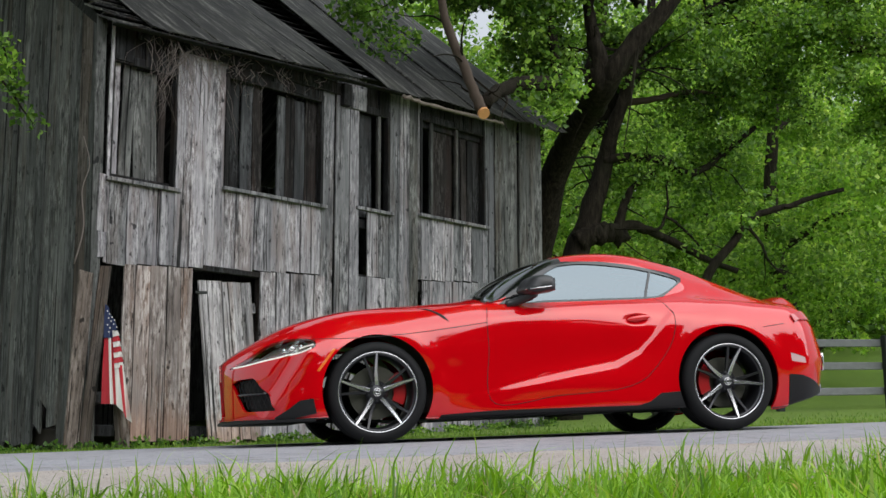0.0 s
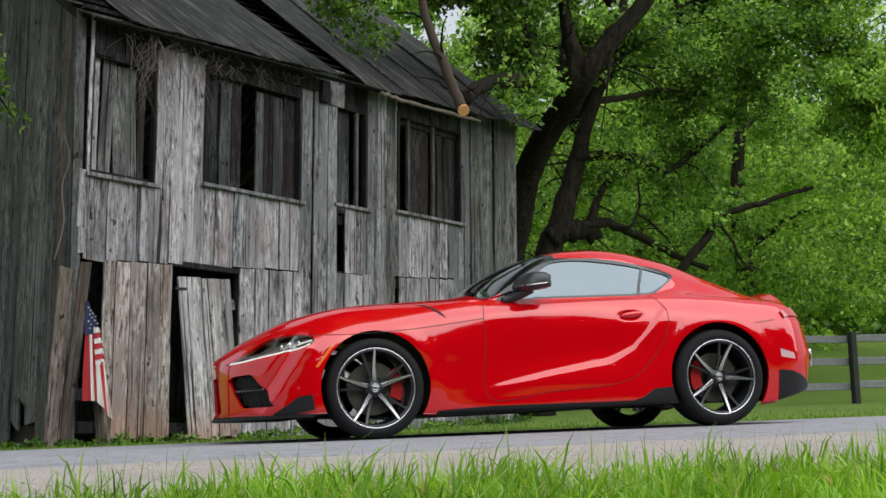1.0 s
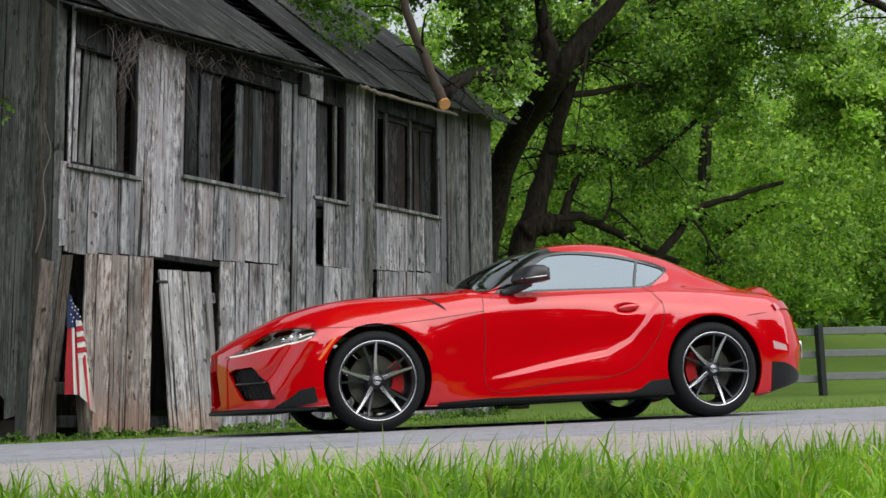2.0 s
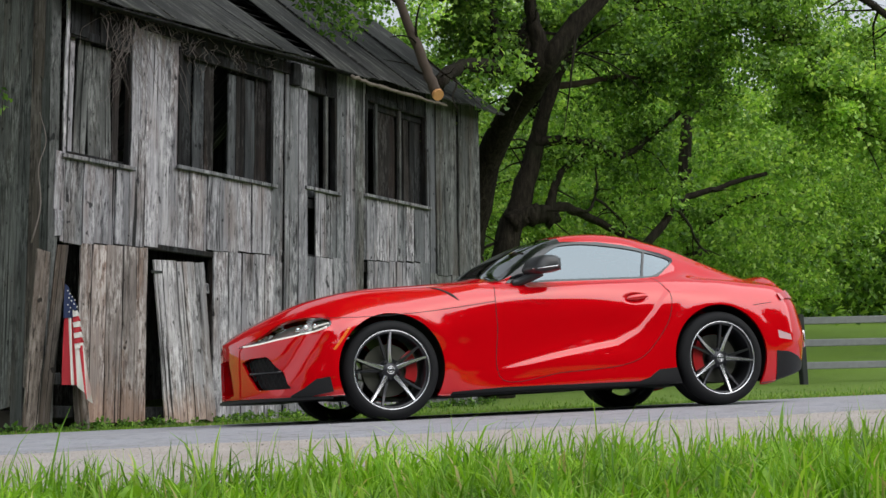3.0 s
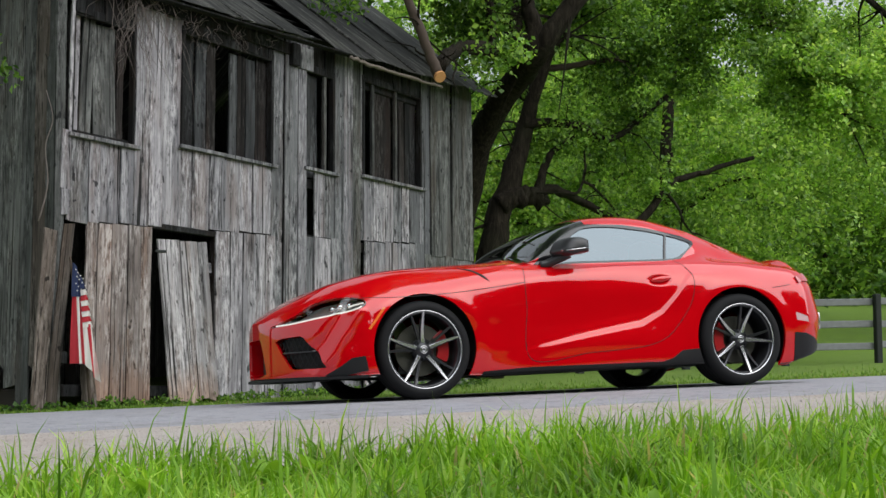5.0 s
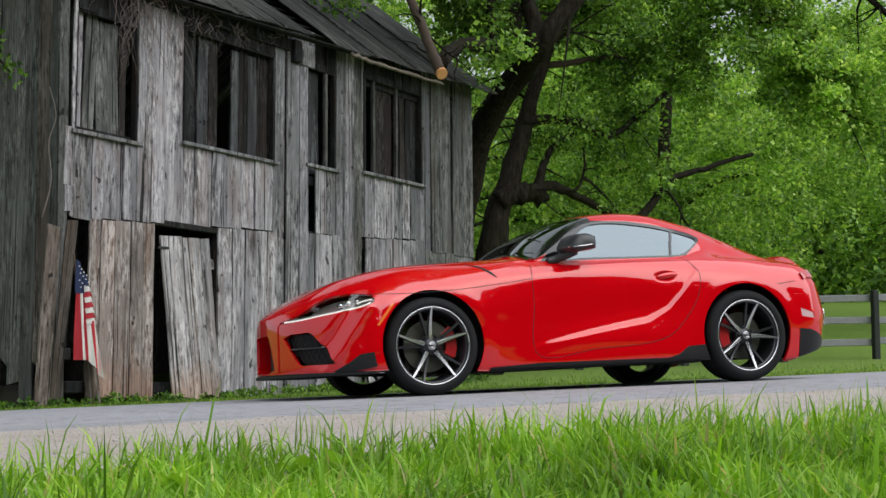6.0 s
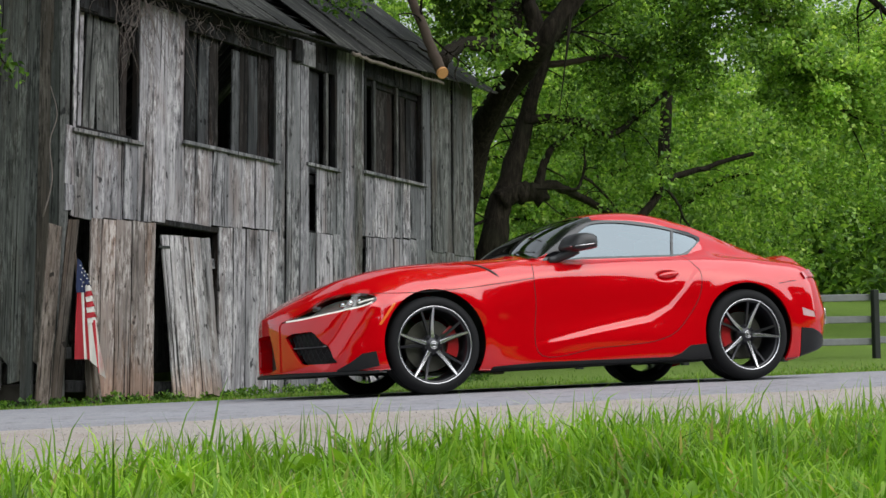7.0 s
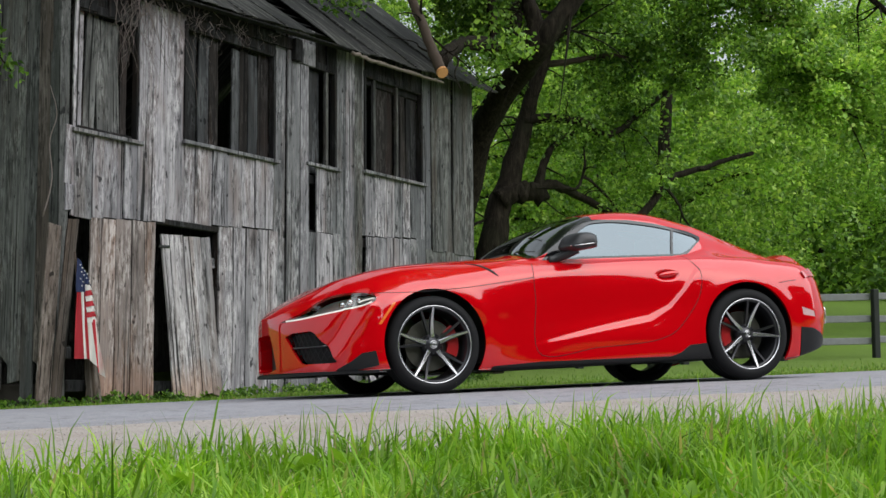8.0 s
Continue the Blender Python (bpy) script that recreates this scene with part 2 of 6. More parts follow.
def prism(outline, y0, y1):
    """A flat outline in x and z, given thickness along y."""
    n = len(outline)
    vs = [(x, y0, z) for x, z in outline] + [(x, y1, z) for x, z in outline]
    fs = [tuple(range(n)), tuple(range(2 * n - 1, n - 1, -1))]
    fs += [(i, i + n, (i + 1) % n + n, (i + 1) % n) for i in range(n)]
    return vs, fs


# ---- ground ----
SLOPE = math.tan(radians(2.0))
PROFILE_Y = [-400, -60, -12, -8, -5.4, -4.6, -4.0, -3.0, -0.3, 0.6, 1.4, 2.3, 2.9, 4.5, 6.0, 10, 13, 18, 30, 60, 140, 400]
PROFILE_Z = [-0.3, -0.3, -0.32, -0.30, -0.27, -0.24, -0.20, -0.125, -0.006, 0.002, 0.016, 0.018, 0.0, 0.0, 0.03, 0.15, 0.31, 0.85, 2.3, 6.3, 13, 16]


def ground_z(x, y):
    """The height of the ground: it climbs along the road and rolls from the verge over the crowned road to the lawn."""
    x, y = np.asarray(x, float), np.asarray(y, float)
    return 32 * SLOPE * np.tanh(x / 32) + np.interp(y, PROFILE_Y, PROFILE_Z)


def strip(name, xs, ys, mat, lift, label="", kind="structure", category="", rough=0.0, edge=0.0):
    X, Y = np.meshgrid(xs, ys, indexing="ij")
    if edge:
        for col in (0, -1):
            Y[:, col] += [edge * (noise.noise((x * 0.9, col * 7.0, 1.0)) + 0.5 * noise.noise((x * 3.1, col * 5.0, 4.0))) for x in xs]
    Z = ground_z(X, Y) + lift
    if edge:
        Z[:, 0] -= 0.022
        Z[:, 1] -= 0.003
    if rough:
        Z += rough * np.array([[noise.noise((x * 2.3, y * 2.3, 0)) for x, y in zip(a, b)] for a, b in zip(X, Y)])
    n, m = X.shape
    vs = np.stack([X.ravel(), Y.ravel(), Z.ravel()], 1)
    fs = [(i * m + j, (i + 1) * m + j, (i + 1) * m + j + 1, i * m + j + 1) for i in range(n - 1) for j in range(m - 1)]
    ob = new(name, mesh_of(name, vs, fs, mat, True))
    return tagged(ob, label, category, "", kind)


def make_ground():
    xs = np.concatenate([[-400, -200, -100, -60, -40], np.arange(-30, 40, 0.5), [45, 60, 80, 120, 200, 400]])
    ys = np.concatenate([[-400, -150, -60, -30, -15], np.arange(-10, 14, 0.25), [15, 17, 20, 24, 30, 40, 60, 90, 140, 220, 400]])
    strip("ground", xs, ys, LAWN, -0.02, "mown green lawn rolling up behind the road", category="ground")
    xr = np.concatenate([np.arange(-60, -12, 2.0), np.arange(-12, 16, 0.1), np.arange(16, 80, 2.0)])
    strip("road", xr, np.linspace(-1.75, 2.4, 23), ASPHALT, 0.0, "grey worn asphalt country lane", category="road", edge=0.12)
    strip("shoulder", xr, np.linspace(-4.6, -1.35, 18), DIRT, -0.004, "pale brown gravel and dirt road shoulder", category="road shoulder", rough=0.005, edge=0.15)


make_ground()


# ---- barn ----
def board_mesh(w, h, thick, rng, ragged=0.0, segs=7):
    """One sawn board standing on its lower end: wavering edges, cupped face, uneven ends."""
    vs, fs = [], []
    bow = rng.uniform(-0.012, 0.012)
    for i in range(segs + 1):
        t = i / segs
        z = h * t
        e0, e1 = rng.uniform(-0.005, 0.005, 2)
        y = bow * math.sin(math.pi * t) + rng.uniform(-0.002, 0.002)
        lo = -ragged * rng.rand() if i == 0 else (ragged * 0.3 * rng.rand() if i == segs else 0)
        hi = -ragged * rng.rand() if i == 0 else (ragged * 0.3 * rng.rand() if i == segs else 0)
        vs += [(-w / 2 + e0, y, z + lo), (w / 2 + e1, y, z + hi), (w / 2 + e1, y + thick, z + hi), (-w / 2 + e0, y + thick, z + lo)]
    for i in range(segs):
        a, b = 4 * i, 4 * i + 4
        for k in range(4):
            fs.append((a + k, a + (k + 1) % 4, b + (k + 1) % 4, b + k))
    fs += [(3, 2, 1, 0), tuple(4 * segs + k for k in range(4))]
    return vs, fs


def board(parent, s, y, z0, z1, w, rng, mat=None, tilt=0.0, lean=0.0, ragged=0.02, thick=0.024, name="board"):
    vs, fs = board_mesh(w, z1 - z0, thick, rng, ragged)
    m = Matrix.Translation((s, y, z0)) @ Matrix.Rotation(radians(tilt), 4, "Y") @ Matrix.Rotation(radians(lean), 4, "X")
    return part_mesh(name, mesh_of(name, vs, fs, mat or WOOD), parent, "", m)


def beam(parent, name, a, b, w, h, mat, label="", bevel=0.008):
    """A squared timber from a to b in the parent's space."""
    a, b = Vector(a), Vector(b)
    d = b - a
    m = Matrix.Translation(a) @ d.to_track_quat("X", "Z").to_matrix().to_4x4()
    bm = box_bm(d.length, w, h, bevel, (d.length / 2, 0, 0))
    return part(name, bm, mat, parent, label, m=m)


def seam_z(s):
    return 1.95 + 0.062 * s


def eave_z(s):
    return 4.66 + 0.035 * s


# openings of the upper storey: from, to, sill and head
OPENINGS = [(0.07, 0.92, 2.90, 4.26), (1.65, 3.17, 3.03, 4.42), (3.80, 4.38, 3.10, 4.44), (5.02, 6.37, 3.17, 4.55)]
WALL_LENGTH, BARN_DEPTH = 7.72, 6.6


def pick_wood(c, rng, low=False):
    """The wall's boards are palest by the door and under the sills; towards the far corner darker wood holds the tree's
    shade.
    """
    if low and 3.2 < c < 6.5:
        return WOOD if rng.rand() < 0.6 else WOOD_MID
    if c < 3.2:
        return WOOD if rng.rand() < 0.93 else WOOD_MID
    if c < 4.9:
        return WOOD_MID if rng.rand() < 0.8 else (WOOD if rng.rand() < 0.5 else WOOD_DIM)
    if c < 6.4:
        return WOOD_MID if rng.rand() < 0.7 else WOOD_DIM
    return WOOD_DIM if rng.rand() < 0.8 else WOOD_MID


def front_wall(barn):
    rng = np.random.RandomState(5)
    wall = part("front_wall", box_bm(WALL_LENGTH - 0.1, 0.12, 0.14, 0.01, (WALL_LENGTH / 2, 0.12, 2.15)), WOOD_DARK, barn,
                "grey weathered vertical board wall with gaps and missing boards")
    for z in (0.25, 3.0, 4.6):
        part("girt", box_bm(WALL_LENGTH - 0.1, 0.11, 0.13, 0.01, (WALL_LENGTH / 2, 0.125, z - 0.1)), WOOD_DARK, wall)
    # upper storey boards, cut round the openings
    s = 0.02
    while s < WALL_LENGTH - 0.03:
        w = min(rng.uniform(0.15, 0.31), WALL_LENGTH - s)
        for o in OPENINGS:
            for e in (o[0], o[1]):
                if s < e - 0.04 < s + w or s < e < s + w:
                    w = max(0.05, e - s)
        c = s + w / 2
        lo, hi = seam_z(c) + rng.uniform(-0.010, 0.008), eave_z(c) + 0.12
        if 6.42 < c:
            lo = 2.2 + rng.uniform(-0.02, 0.02)
        if 3.20 < c < 3.76 or 4.42 < c < 4.98:
            lo = 0.03
        spans = [(lo, hi)]
        for a, b, z0, z1 in OPENINGS:
            if a - 0.01 < c < b + 0.01:
                spans = [(lo, z0 - 0.02), (z1, hi)]
        if 3.84 < c < 4.02:
            spans = spans[1:]
        for k, (z0, z1) in enumerate(spans):
            # boards over the openings: dark stain plus the eave's shade, in their colour
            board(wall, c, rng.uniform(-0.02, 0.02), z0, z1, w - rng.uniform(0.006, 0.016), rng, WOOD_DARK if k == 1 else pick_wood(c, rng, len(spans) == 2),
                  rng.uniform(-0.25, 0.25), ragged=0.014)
        s += w
    # lower storey boards
    s = 0.30
    while s < WALL_LENGTH - 0.03:
        w = min(rng.uniform(0.14, 0.26), WALL_LENGTH - s)
        if s < 1.22 < s + w:
            w = 1.22 - s
        if 1.22 <= s < 2.18:
            s = 2.2
            continue
        c = s + w / 2
        if 3.20 < c < 3.76 or 4.42 < c < 4.98:
            s += w
            continue
        top = (2.2 if c > 6.42 else seam_z(c) - 0.02) + rng.uniform(-0.012, 0.005)
        if s < 1.25:
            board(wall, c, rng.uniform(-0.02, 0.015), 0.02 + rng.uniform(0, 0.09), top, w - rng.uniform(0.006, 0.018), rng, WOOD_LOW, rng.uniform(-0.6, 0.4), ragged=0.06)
        else:
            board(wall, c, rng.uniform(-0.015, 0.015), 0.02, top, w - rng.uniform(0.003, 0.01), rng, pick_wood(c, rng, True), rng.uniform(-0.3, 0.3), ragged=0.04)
        s += w
    # dark strip added to deepen the shade under the eave
    part("frieze_board", box_bm(3.3, 0.03, 0.16, 0.004, (2.0, -0.028, 4.62)), WOOD_DARK, wall)
    # a torn, leaning strip of boards by the corner
    for k, (c, top, w, tilt) in enumerate(((0.06, 1.90, 0.13, 5.0), (-0.10, 1.82, 0.17, 3.0))):
        board(wall, c - 0.17, -0.02 - 0.012 * k, -0.05, top, w, rng, WOOD_ROT, tilt, ragged=0.12)
    board(wall, 0.0, -0.015, 2.02, 2.28, 0.10, rng, WOOD, 0, ragged=0.03)
    board(wall, -0.03, -0.012, 2.3, 2.92, 0.08, rng, WOOD, 1.0, ragged=0.03)
    return wall


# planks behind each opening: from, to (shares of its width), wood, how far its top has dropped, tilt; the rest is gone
# most of these woods are far darker than the wall's boards
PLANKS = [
    [(0.0, 0.15, WOOD, 0.0, 0.4), (0.19, 0.37, WOOD_DIM, 0.02, 1.6), (0.44, 0.80, WOOD_DIM, 0.05, -2.0), (0.80, 0.90, WOOD_BROWN, 0.1, 0)],
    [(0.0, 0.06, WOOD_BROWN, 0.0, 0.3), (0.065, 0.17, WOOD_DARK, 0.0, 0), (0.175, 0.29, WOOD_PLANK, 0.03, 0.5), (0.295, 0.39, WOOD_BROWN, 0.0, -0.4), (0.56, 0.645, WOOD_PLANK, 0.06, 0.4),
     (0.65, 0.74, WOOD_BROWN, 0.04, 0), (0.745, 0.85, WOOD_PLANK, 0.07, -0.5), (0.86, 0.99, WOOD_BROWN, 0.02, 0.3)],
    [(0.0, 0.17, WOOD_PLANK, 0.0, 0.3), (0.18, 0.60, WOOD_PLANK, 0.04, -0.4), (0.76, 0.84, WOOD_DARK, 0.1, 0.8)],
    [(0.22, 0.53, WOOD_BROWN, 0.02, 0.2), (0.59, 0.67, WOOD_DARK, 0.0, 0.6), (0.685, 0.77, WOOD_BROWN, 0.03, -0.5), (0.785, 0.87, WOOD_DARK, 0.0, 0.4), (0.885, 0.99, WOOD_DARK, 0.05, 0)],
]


def windows(barn):
    rng = np.random.RandomState(11)
    for i, (a, b, z0, z1) in enumerate(OPENINGS):
        win = part("window", box_bm(b - a + 0.12, 0.06, 0.045, 0.006, ((a + b) / 2, -0.025, z0 - 0.02)), WOOD_MID, barn, "glassless barn window boarded up inside with dark planks")
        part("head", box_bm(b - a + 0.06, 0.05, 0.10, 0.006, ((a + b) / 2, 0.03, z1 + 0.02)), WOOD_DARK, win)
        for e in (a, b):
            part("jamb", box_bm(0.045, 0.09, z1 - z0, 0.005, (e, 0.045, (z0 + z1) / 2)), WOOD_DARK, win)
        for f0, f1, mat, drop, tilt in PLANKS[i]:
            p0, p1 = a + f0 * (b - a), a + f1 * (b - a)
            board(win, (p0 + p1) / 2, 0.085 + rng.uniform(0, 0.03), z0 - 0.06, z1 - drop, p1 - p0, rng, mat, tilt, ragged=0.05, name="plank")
        for f, w in ((0.71, 0.05),) if i == 2 else ((0.17, 0.05), (0.56, 0.045)) if i == 3 else ():
            part("mullion", box_bm(w, 0.05, z1 - z0, 0.005, (a + f * (b - a), 0.04, (z0 + z1) / 2)), WOOD_DIM, win)


def barn_door(barn):
    """The low plank door that has dropped off its upper hinge and leans in its opening."""
    rng = np.random.RandomState(3)
    door = part("door", box_bm(0.8, 0.03, 0.12, 0.006, (0.42, 0.03, 1.55)), WOOD, barn, "pale grey plank door hanging askew, off its hinge")
    door.matrix_basis = Matrix.Translation((1.38, -0.16, 0.02)) @ Matrix.Rotation(radians(-3.5), 4, "Y") @ Matrix.Rotation(radians(-4), 4, "X")
    part("brace", box_bm(0.8, 0.03, 0.12, 0.006, (0.42, 0.03, 0.4)), WOOD, door)
    s = 0.0
    for w in (0.19, 0.14, 0.16, 0.12, 0.15):
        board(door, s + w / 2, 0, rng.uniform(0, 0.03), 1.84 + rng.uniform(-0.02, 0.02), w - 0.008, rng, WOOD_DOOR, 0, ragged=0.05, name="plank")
        s += w
    part("hinge", box_bm(0.16, 0.012, 0.03, 0.004, (0.02, -0.012, 1.72)), POST, door)
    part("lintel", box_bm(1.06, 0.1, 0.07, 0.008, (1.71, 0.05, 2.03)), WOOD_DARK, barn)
    # post coloured near black to stand for the dark gap beside the door
    part("door_post", box_bm(0.09, 0.1, 1.98, 0.008, (2.24, 0.06, 1.02)), WOOD_BROWN, barn)


def gable_wall(barn):
    rng = np.random.RandomState(8)
    wall = part("gable_wall", box_bm(0.12, BARN_DEPTH - 0.2, 0.14, 0.01, (0.12, BARN_DEPTH / 2, 2.3)), WOOD_DARK, barn,
                "weathered end wall of tall vertical boards, coloured as in shade")
    part("girt", box_bm(0.11, BARN_DEPTH - 0.2, 0.13, 0.01, (0.12, BARN_DEPTH / 2, 0.5)), WOOD_DARK, wall)
    s = 0.0
    while s < BARN_DEPTH:
        w = rng.uniform(0.15, 0.27)
        c = s + w / 2
        top = 4.75 + 0.72 * (min(c, BARN_DEPTH - c)) - 0.1
        z0 = rng.uniform(-0.05, 0.1) if c > 1.5 else (rng.uniform(0.25, 0.75) if rng.rand() < 0.6 else rng.uniform(-0.05, 0.1))
        vs, fs = board_mesh(w - rng.uniform(0.003, 0.014), top - z0, 0.024, rng, 0.12 if c > 1.5 else 0.28, 9)
        lean = -1.2 * max(0, 1 - c / 1.2)
        m = Matrix.Translation((rng.uniform(-0.03, 0.0), c, z0)) @ Matrix.Rotation(radians(-90), 4, "Z") @ Matrix.Rotation(radians(rng.uniform(-0.4, 0.4) + lean), 4, "Y")
        # the darker wood carries the shade of the side turned from the sun
        part_mesh("board", mesh_of("board", vs, fs, WOOD_ROT if c < 0.6 and rng.rand() < 0.6 else WOOD_DIM), wall, "", m)
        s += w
    board(wall, -0.05, 0.0, 0.0, 4.7, 0.12, rng, WOOD_DIM, -0.6, name="corner_board")
    return wall


def far_walls(barn):
    """The walls that close the barn behind."""
    for name, x in (("right_wall", WALL_LENGTH - 0.02),):
        bm = bmesh.new()
        pts = [(x, 0.06, -0.3), (x, BARN_DEPTH, -0.3), (x, BARN_DEPTH, 4.85), (x, BARN_DEPTH / 2, 7.1), (x, 0.06, 4.85)]
        f = bm.faces.new([bm.verts.new(p) for p in pts])
        bmesh.ops.solidify(bm, geom=[f], thickness=0.03)
        part(name, bm, WOOD_DIM, barn)
    # unseen floor, added this dark so that the inside stays black
    part("earth_floor", box_bm(WALL_LENGTH - 0.2, BARN_DEPTH - 0.3, 0.25, 0.02, (WALL_LENGTH / 2, BARN_DEPTH / 2 + 0.1, 0.06)), EARTH, barn, "dark earth floor added to keep the barn's inside black")
    part("back_wall", box_bm(WALL_LENGTH, 0.04, 5.2, 0, (WALL_LENGTH / 2, BARN_DEPTH - 0.03, 2.3)), WOOD_DIM, barn)


def roof_panel(parent, name, s0, s1, z_eave, slope, over, length, thick, mat, rng, label="", sag=0.0, droop=0.0):
    """A strip of roof from the eave upward; its eave is ragged."""
    nx, ny = max(2, int((s1 - s0) / 0.12)), 16
    vs = []
    for lay in (0, 1):
        for i in range(nx + 1):
            s = s0 + (s1 - s0) * i / nx
            j0 = rng.uniform(-0.03, 0.03)
            for j in range(ny + 1):
                t = j / ny
                back = -over + length * t + (j0 if j == 0 else 0)
                z = z_eave(s) + slope * (length * t) - sag * math.sin(math.pi * t) - droop * (1 - t) ** 3 * abs(math.sin(s * 3.1))
                z += 0.012 * noise.noise((s * 2, t * 5, 3.0))
                vs.append((s, back, z - (0 if lay == 0 else thick)))
    n = (nx + 1) * (ny + 1)
    fs = []
    for i in range(nx):
        for j in range(ny):
            a = i * (ny + 1) + j
            fs.append((a, a + ny + 1, a + ny + 2, a + 1))
            fs.append((n + a, n + a + 1, n + a + ny + 2, n + a + ny + 1))
    for i in range(nx):
        for j in (0, ny):
            a, b = i * (ny + 1) + j, (i + 1) * (ny + 1) + j
            fs.append((a, n + a, n + b, b))
    for j in range(ny):
        for i in (0, nx):
            a, b = i * (ny + 1) + j, i * (ny + 1) + j + 1
            fs.append((a, b, n + b, n + a))
    return part_mesh(name, mesh_of(name, vs, fs, mat), parent, label)


def barn_roof(barn):
    rng = np.random.RandomState(21)
    roof = part("roof", box_bm(WALL_LENGTH + 0.3, 0.14, 0.18, 0.01, (WALL_LENGTH / 2, BARN_DEPTH / 2, 6.75)), WOOD_DARK, barn,
                "sagging grey roof of worn roll sheets over open lath")
    z1 = lambda s: 4.60 + 0.035 * s
    z2 = lambda s: 4.60 + 0.03 * s
    # lath and rafters under the sheets, bare at the torn places
    for s in np.arange(0.0, WALL_LENGTH + 0.2, 0.55):
        beam(roof, "rafter", (s, 0.05, z1(s) + 0.015), (s, 3.3, z1(s) + 0.015 + 3.25 * 0.70), 0.06, 0.11, WOOD_DARK)
    for k in range(15):
        b = -0.28 + 0.25 * k
        beam(roof, "lath", (-0.12, b, 4.60 + 0.70 * (b + 0.3) - 0.07), (4.45, b, 4.76 + 0.70 * (b + 0.3) - 0.075), 0.12, 0.022, WOOD_DARK)
    # main roof: long sheets running up the slope, side by side
    edges = [0.36, 1.3, 2.3, 3.05, 3.56]
    for k in range(4):
        lift = 0.006 * (k % 2)
        roof_panel(roof, "roof_sheet", edges[k] - 0.03, edges[k + 1], lambda s: z1(s) + lift, 0.70, 0.32, 4.3, 0.012, ROOFING, rng, sag=-0.02)
    for k in range(4):
        roof_panel(roof, "shingle", -0.16, 0.4, lambda s, k=k: z1(s) - 0.02 + 0.19 * k, 0.45, 0.30 - 0.27 * k, 0.33, 0.02, ROOFING, rng)
    roof_panel(roof, "roof_sheet", -0.18, 0.36, lambda s: z1(s) + 0.74, 0.70, 0.3 - 1.06, 3.2, 0.012, ROOFING, rng)
    for e in (1.3, 2.3, 3.05):
        beam(roof, "seam", (e, -0.31, z1(e) + 0.012), (e, 3.2, z1(e) + 0.012 + 0.70 * 3.51), 0.045, 0.022, ROOFING)
    for e in (4.9, 5.8, 6.8):
        beam(roof, "seam", (e, -0.32, z2(e) + 0.005), (e, 3.2, z2(e) + 0.005 + 0.80 * 3.52), 0.05, 0.026, ROOFING)
    # second, darker stretch of roof, a little steeper
    edges = [4.05, 4.9, 5.8, 6.8, 7.95]
    for k in range(4):
        lift = 0.008 * (k % 2)
        roof_panel(roof, "roof_sheet", edges[k] - 0.03, edges[k + 1], lambda s: z2(s) + lift, 0.80, 0.34, 4.0, 0.014, ROOFING, rng, "dark roofing sheet", sag=0.04, droop=0.03)
    # the far slope, which closes the roof
    bm = bmesh.new()
    f = bm.faces.new([bm.verts.new(p) for p in ((-0.2, 3.3, 7.05), (WALL_LENGTH + 0.2, 3.3, 7.4), (WALL_LENGTH + 0.2, BARN_DEPTH + 0.3, 4.7), (-0.2, BARN_DEPTH + 0.3, 4.6))])
    bmesh.ops.solidify(bm, geom=[f], thickness=0.03)
    part("back_slope", bm, ROOFING, roof)
    # added dark sheet, standing for the unlit inside behind the torn roof
    roof_panel(roof, "sheathing", 3.2, 4.4, lambda s: z1(s) + 0.12, 0.70, -0.15, 3.6, 0.02, WOOD_DARK, rng)
    part("eave_board", box_bm(0.32, 0.04, 0.3, 0.006, (3.74, -0.03, 4.55)), WOOD_MID, roof)
    part("corner_bracket", box_bm(0.14, 0.12, 0.3, 0.01, (3.52, -0.04, 4.55)), WOOD_DARK, roof)


def loose_pole(barn):
    pts = spline([(4.22, -0.42, 4.62), (4.5, -0.45, 4.58), (4.9, -0.46, 4.585), (5.4, -0.48, 4.59), (5.9, -0.5, 4.60), (6.22, -0.5, 4.60)], 24)
    pts[1:-1] += np.random.RandomState(8).normal(0, 0.006, (22, 3))
    vs, fs = tube(pts, np.linspace(0.030, 0.020, 24), 7, 0.55, 2)
    part_mesh("gutter_pole", mesh_of("gutter_pole", vs, fs, PEELED, True), barn, "crooked bare pole tied along the eave")


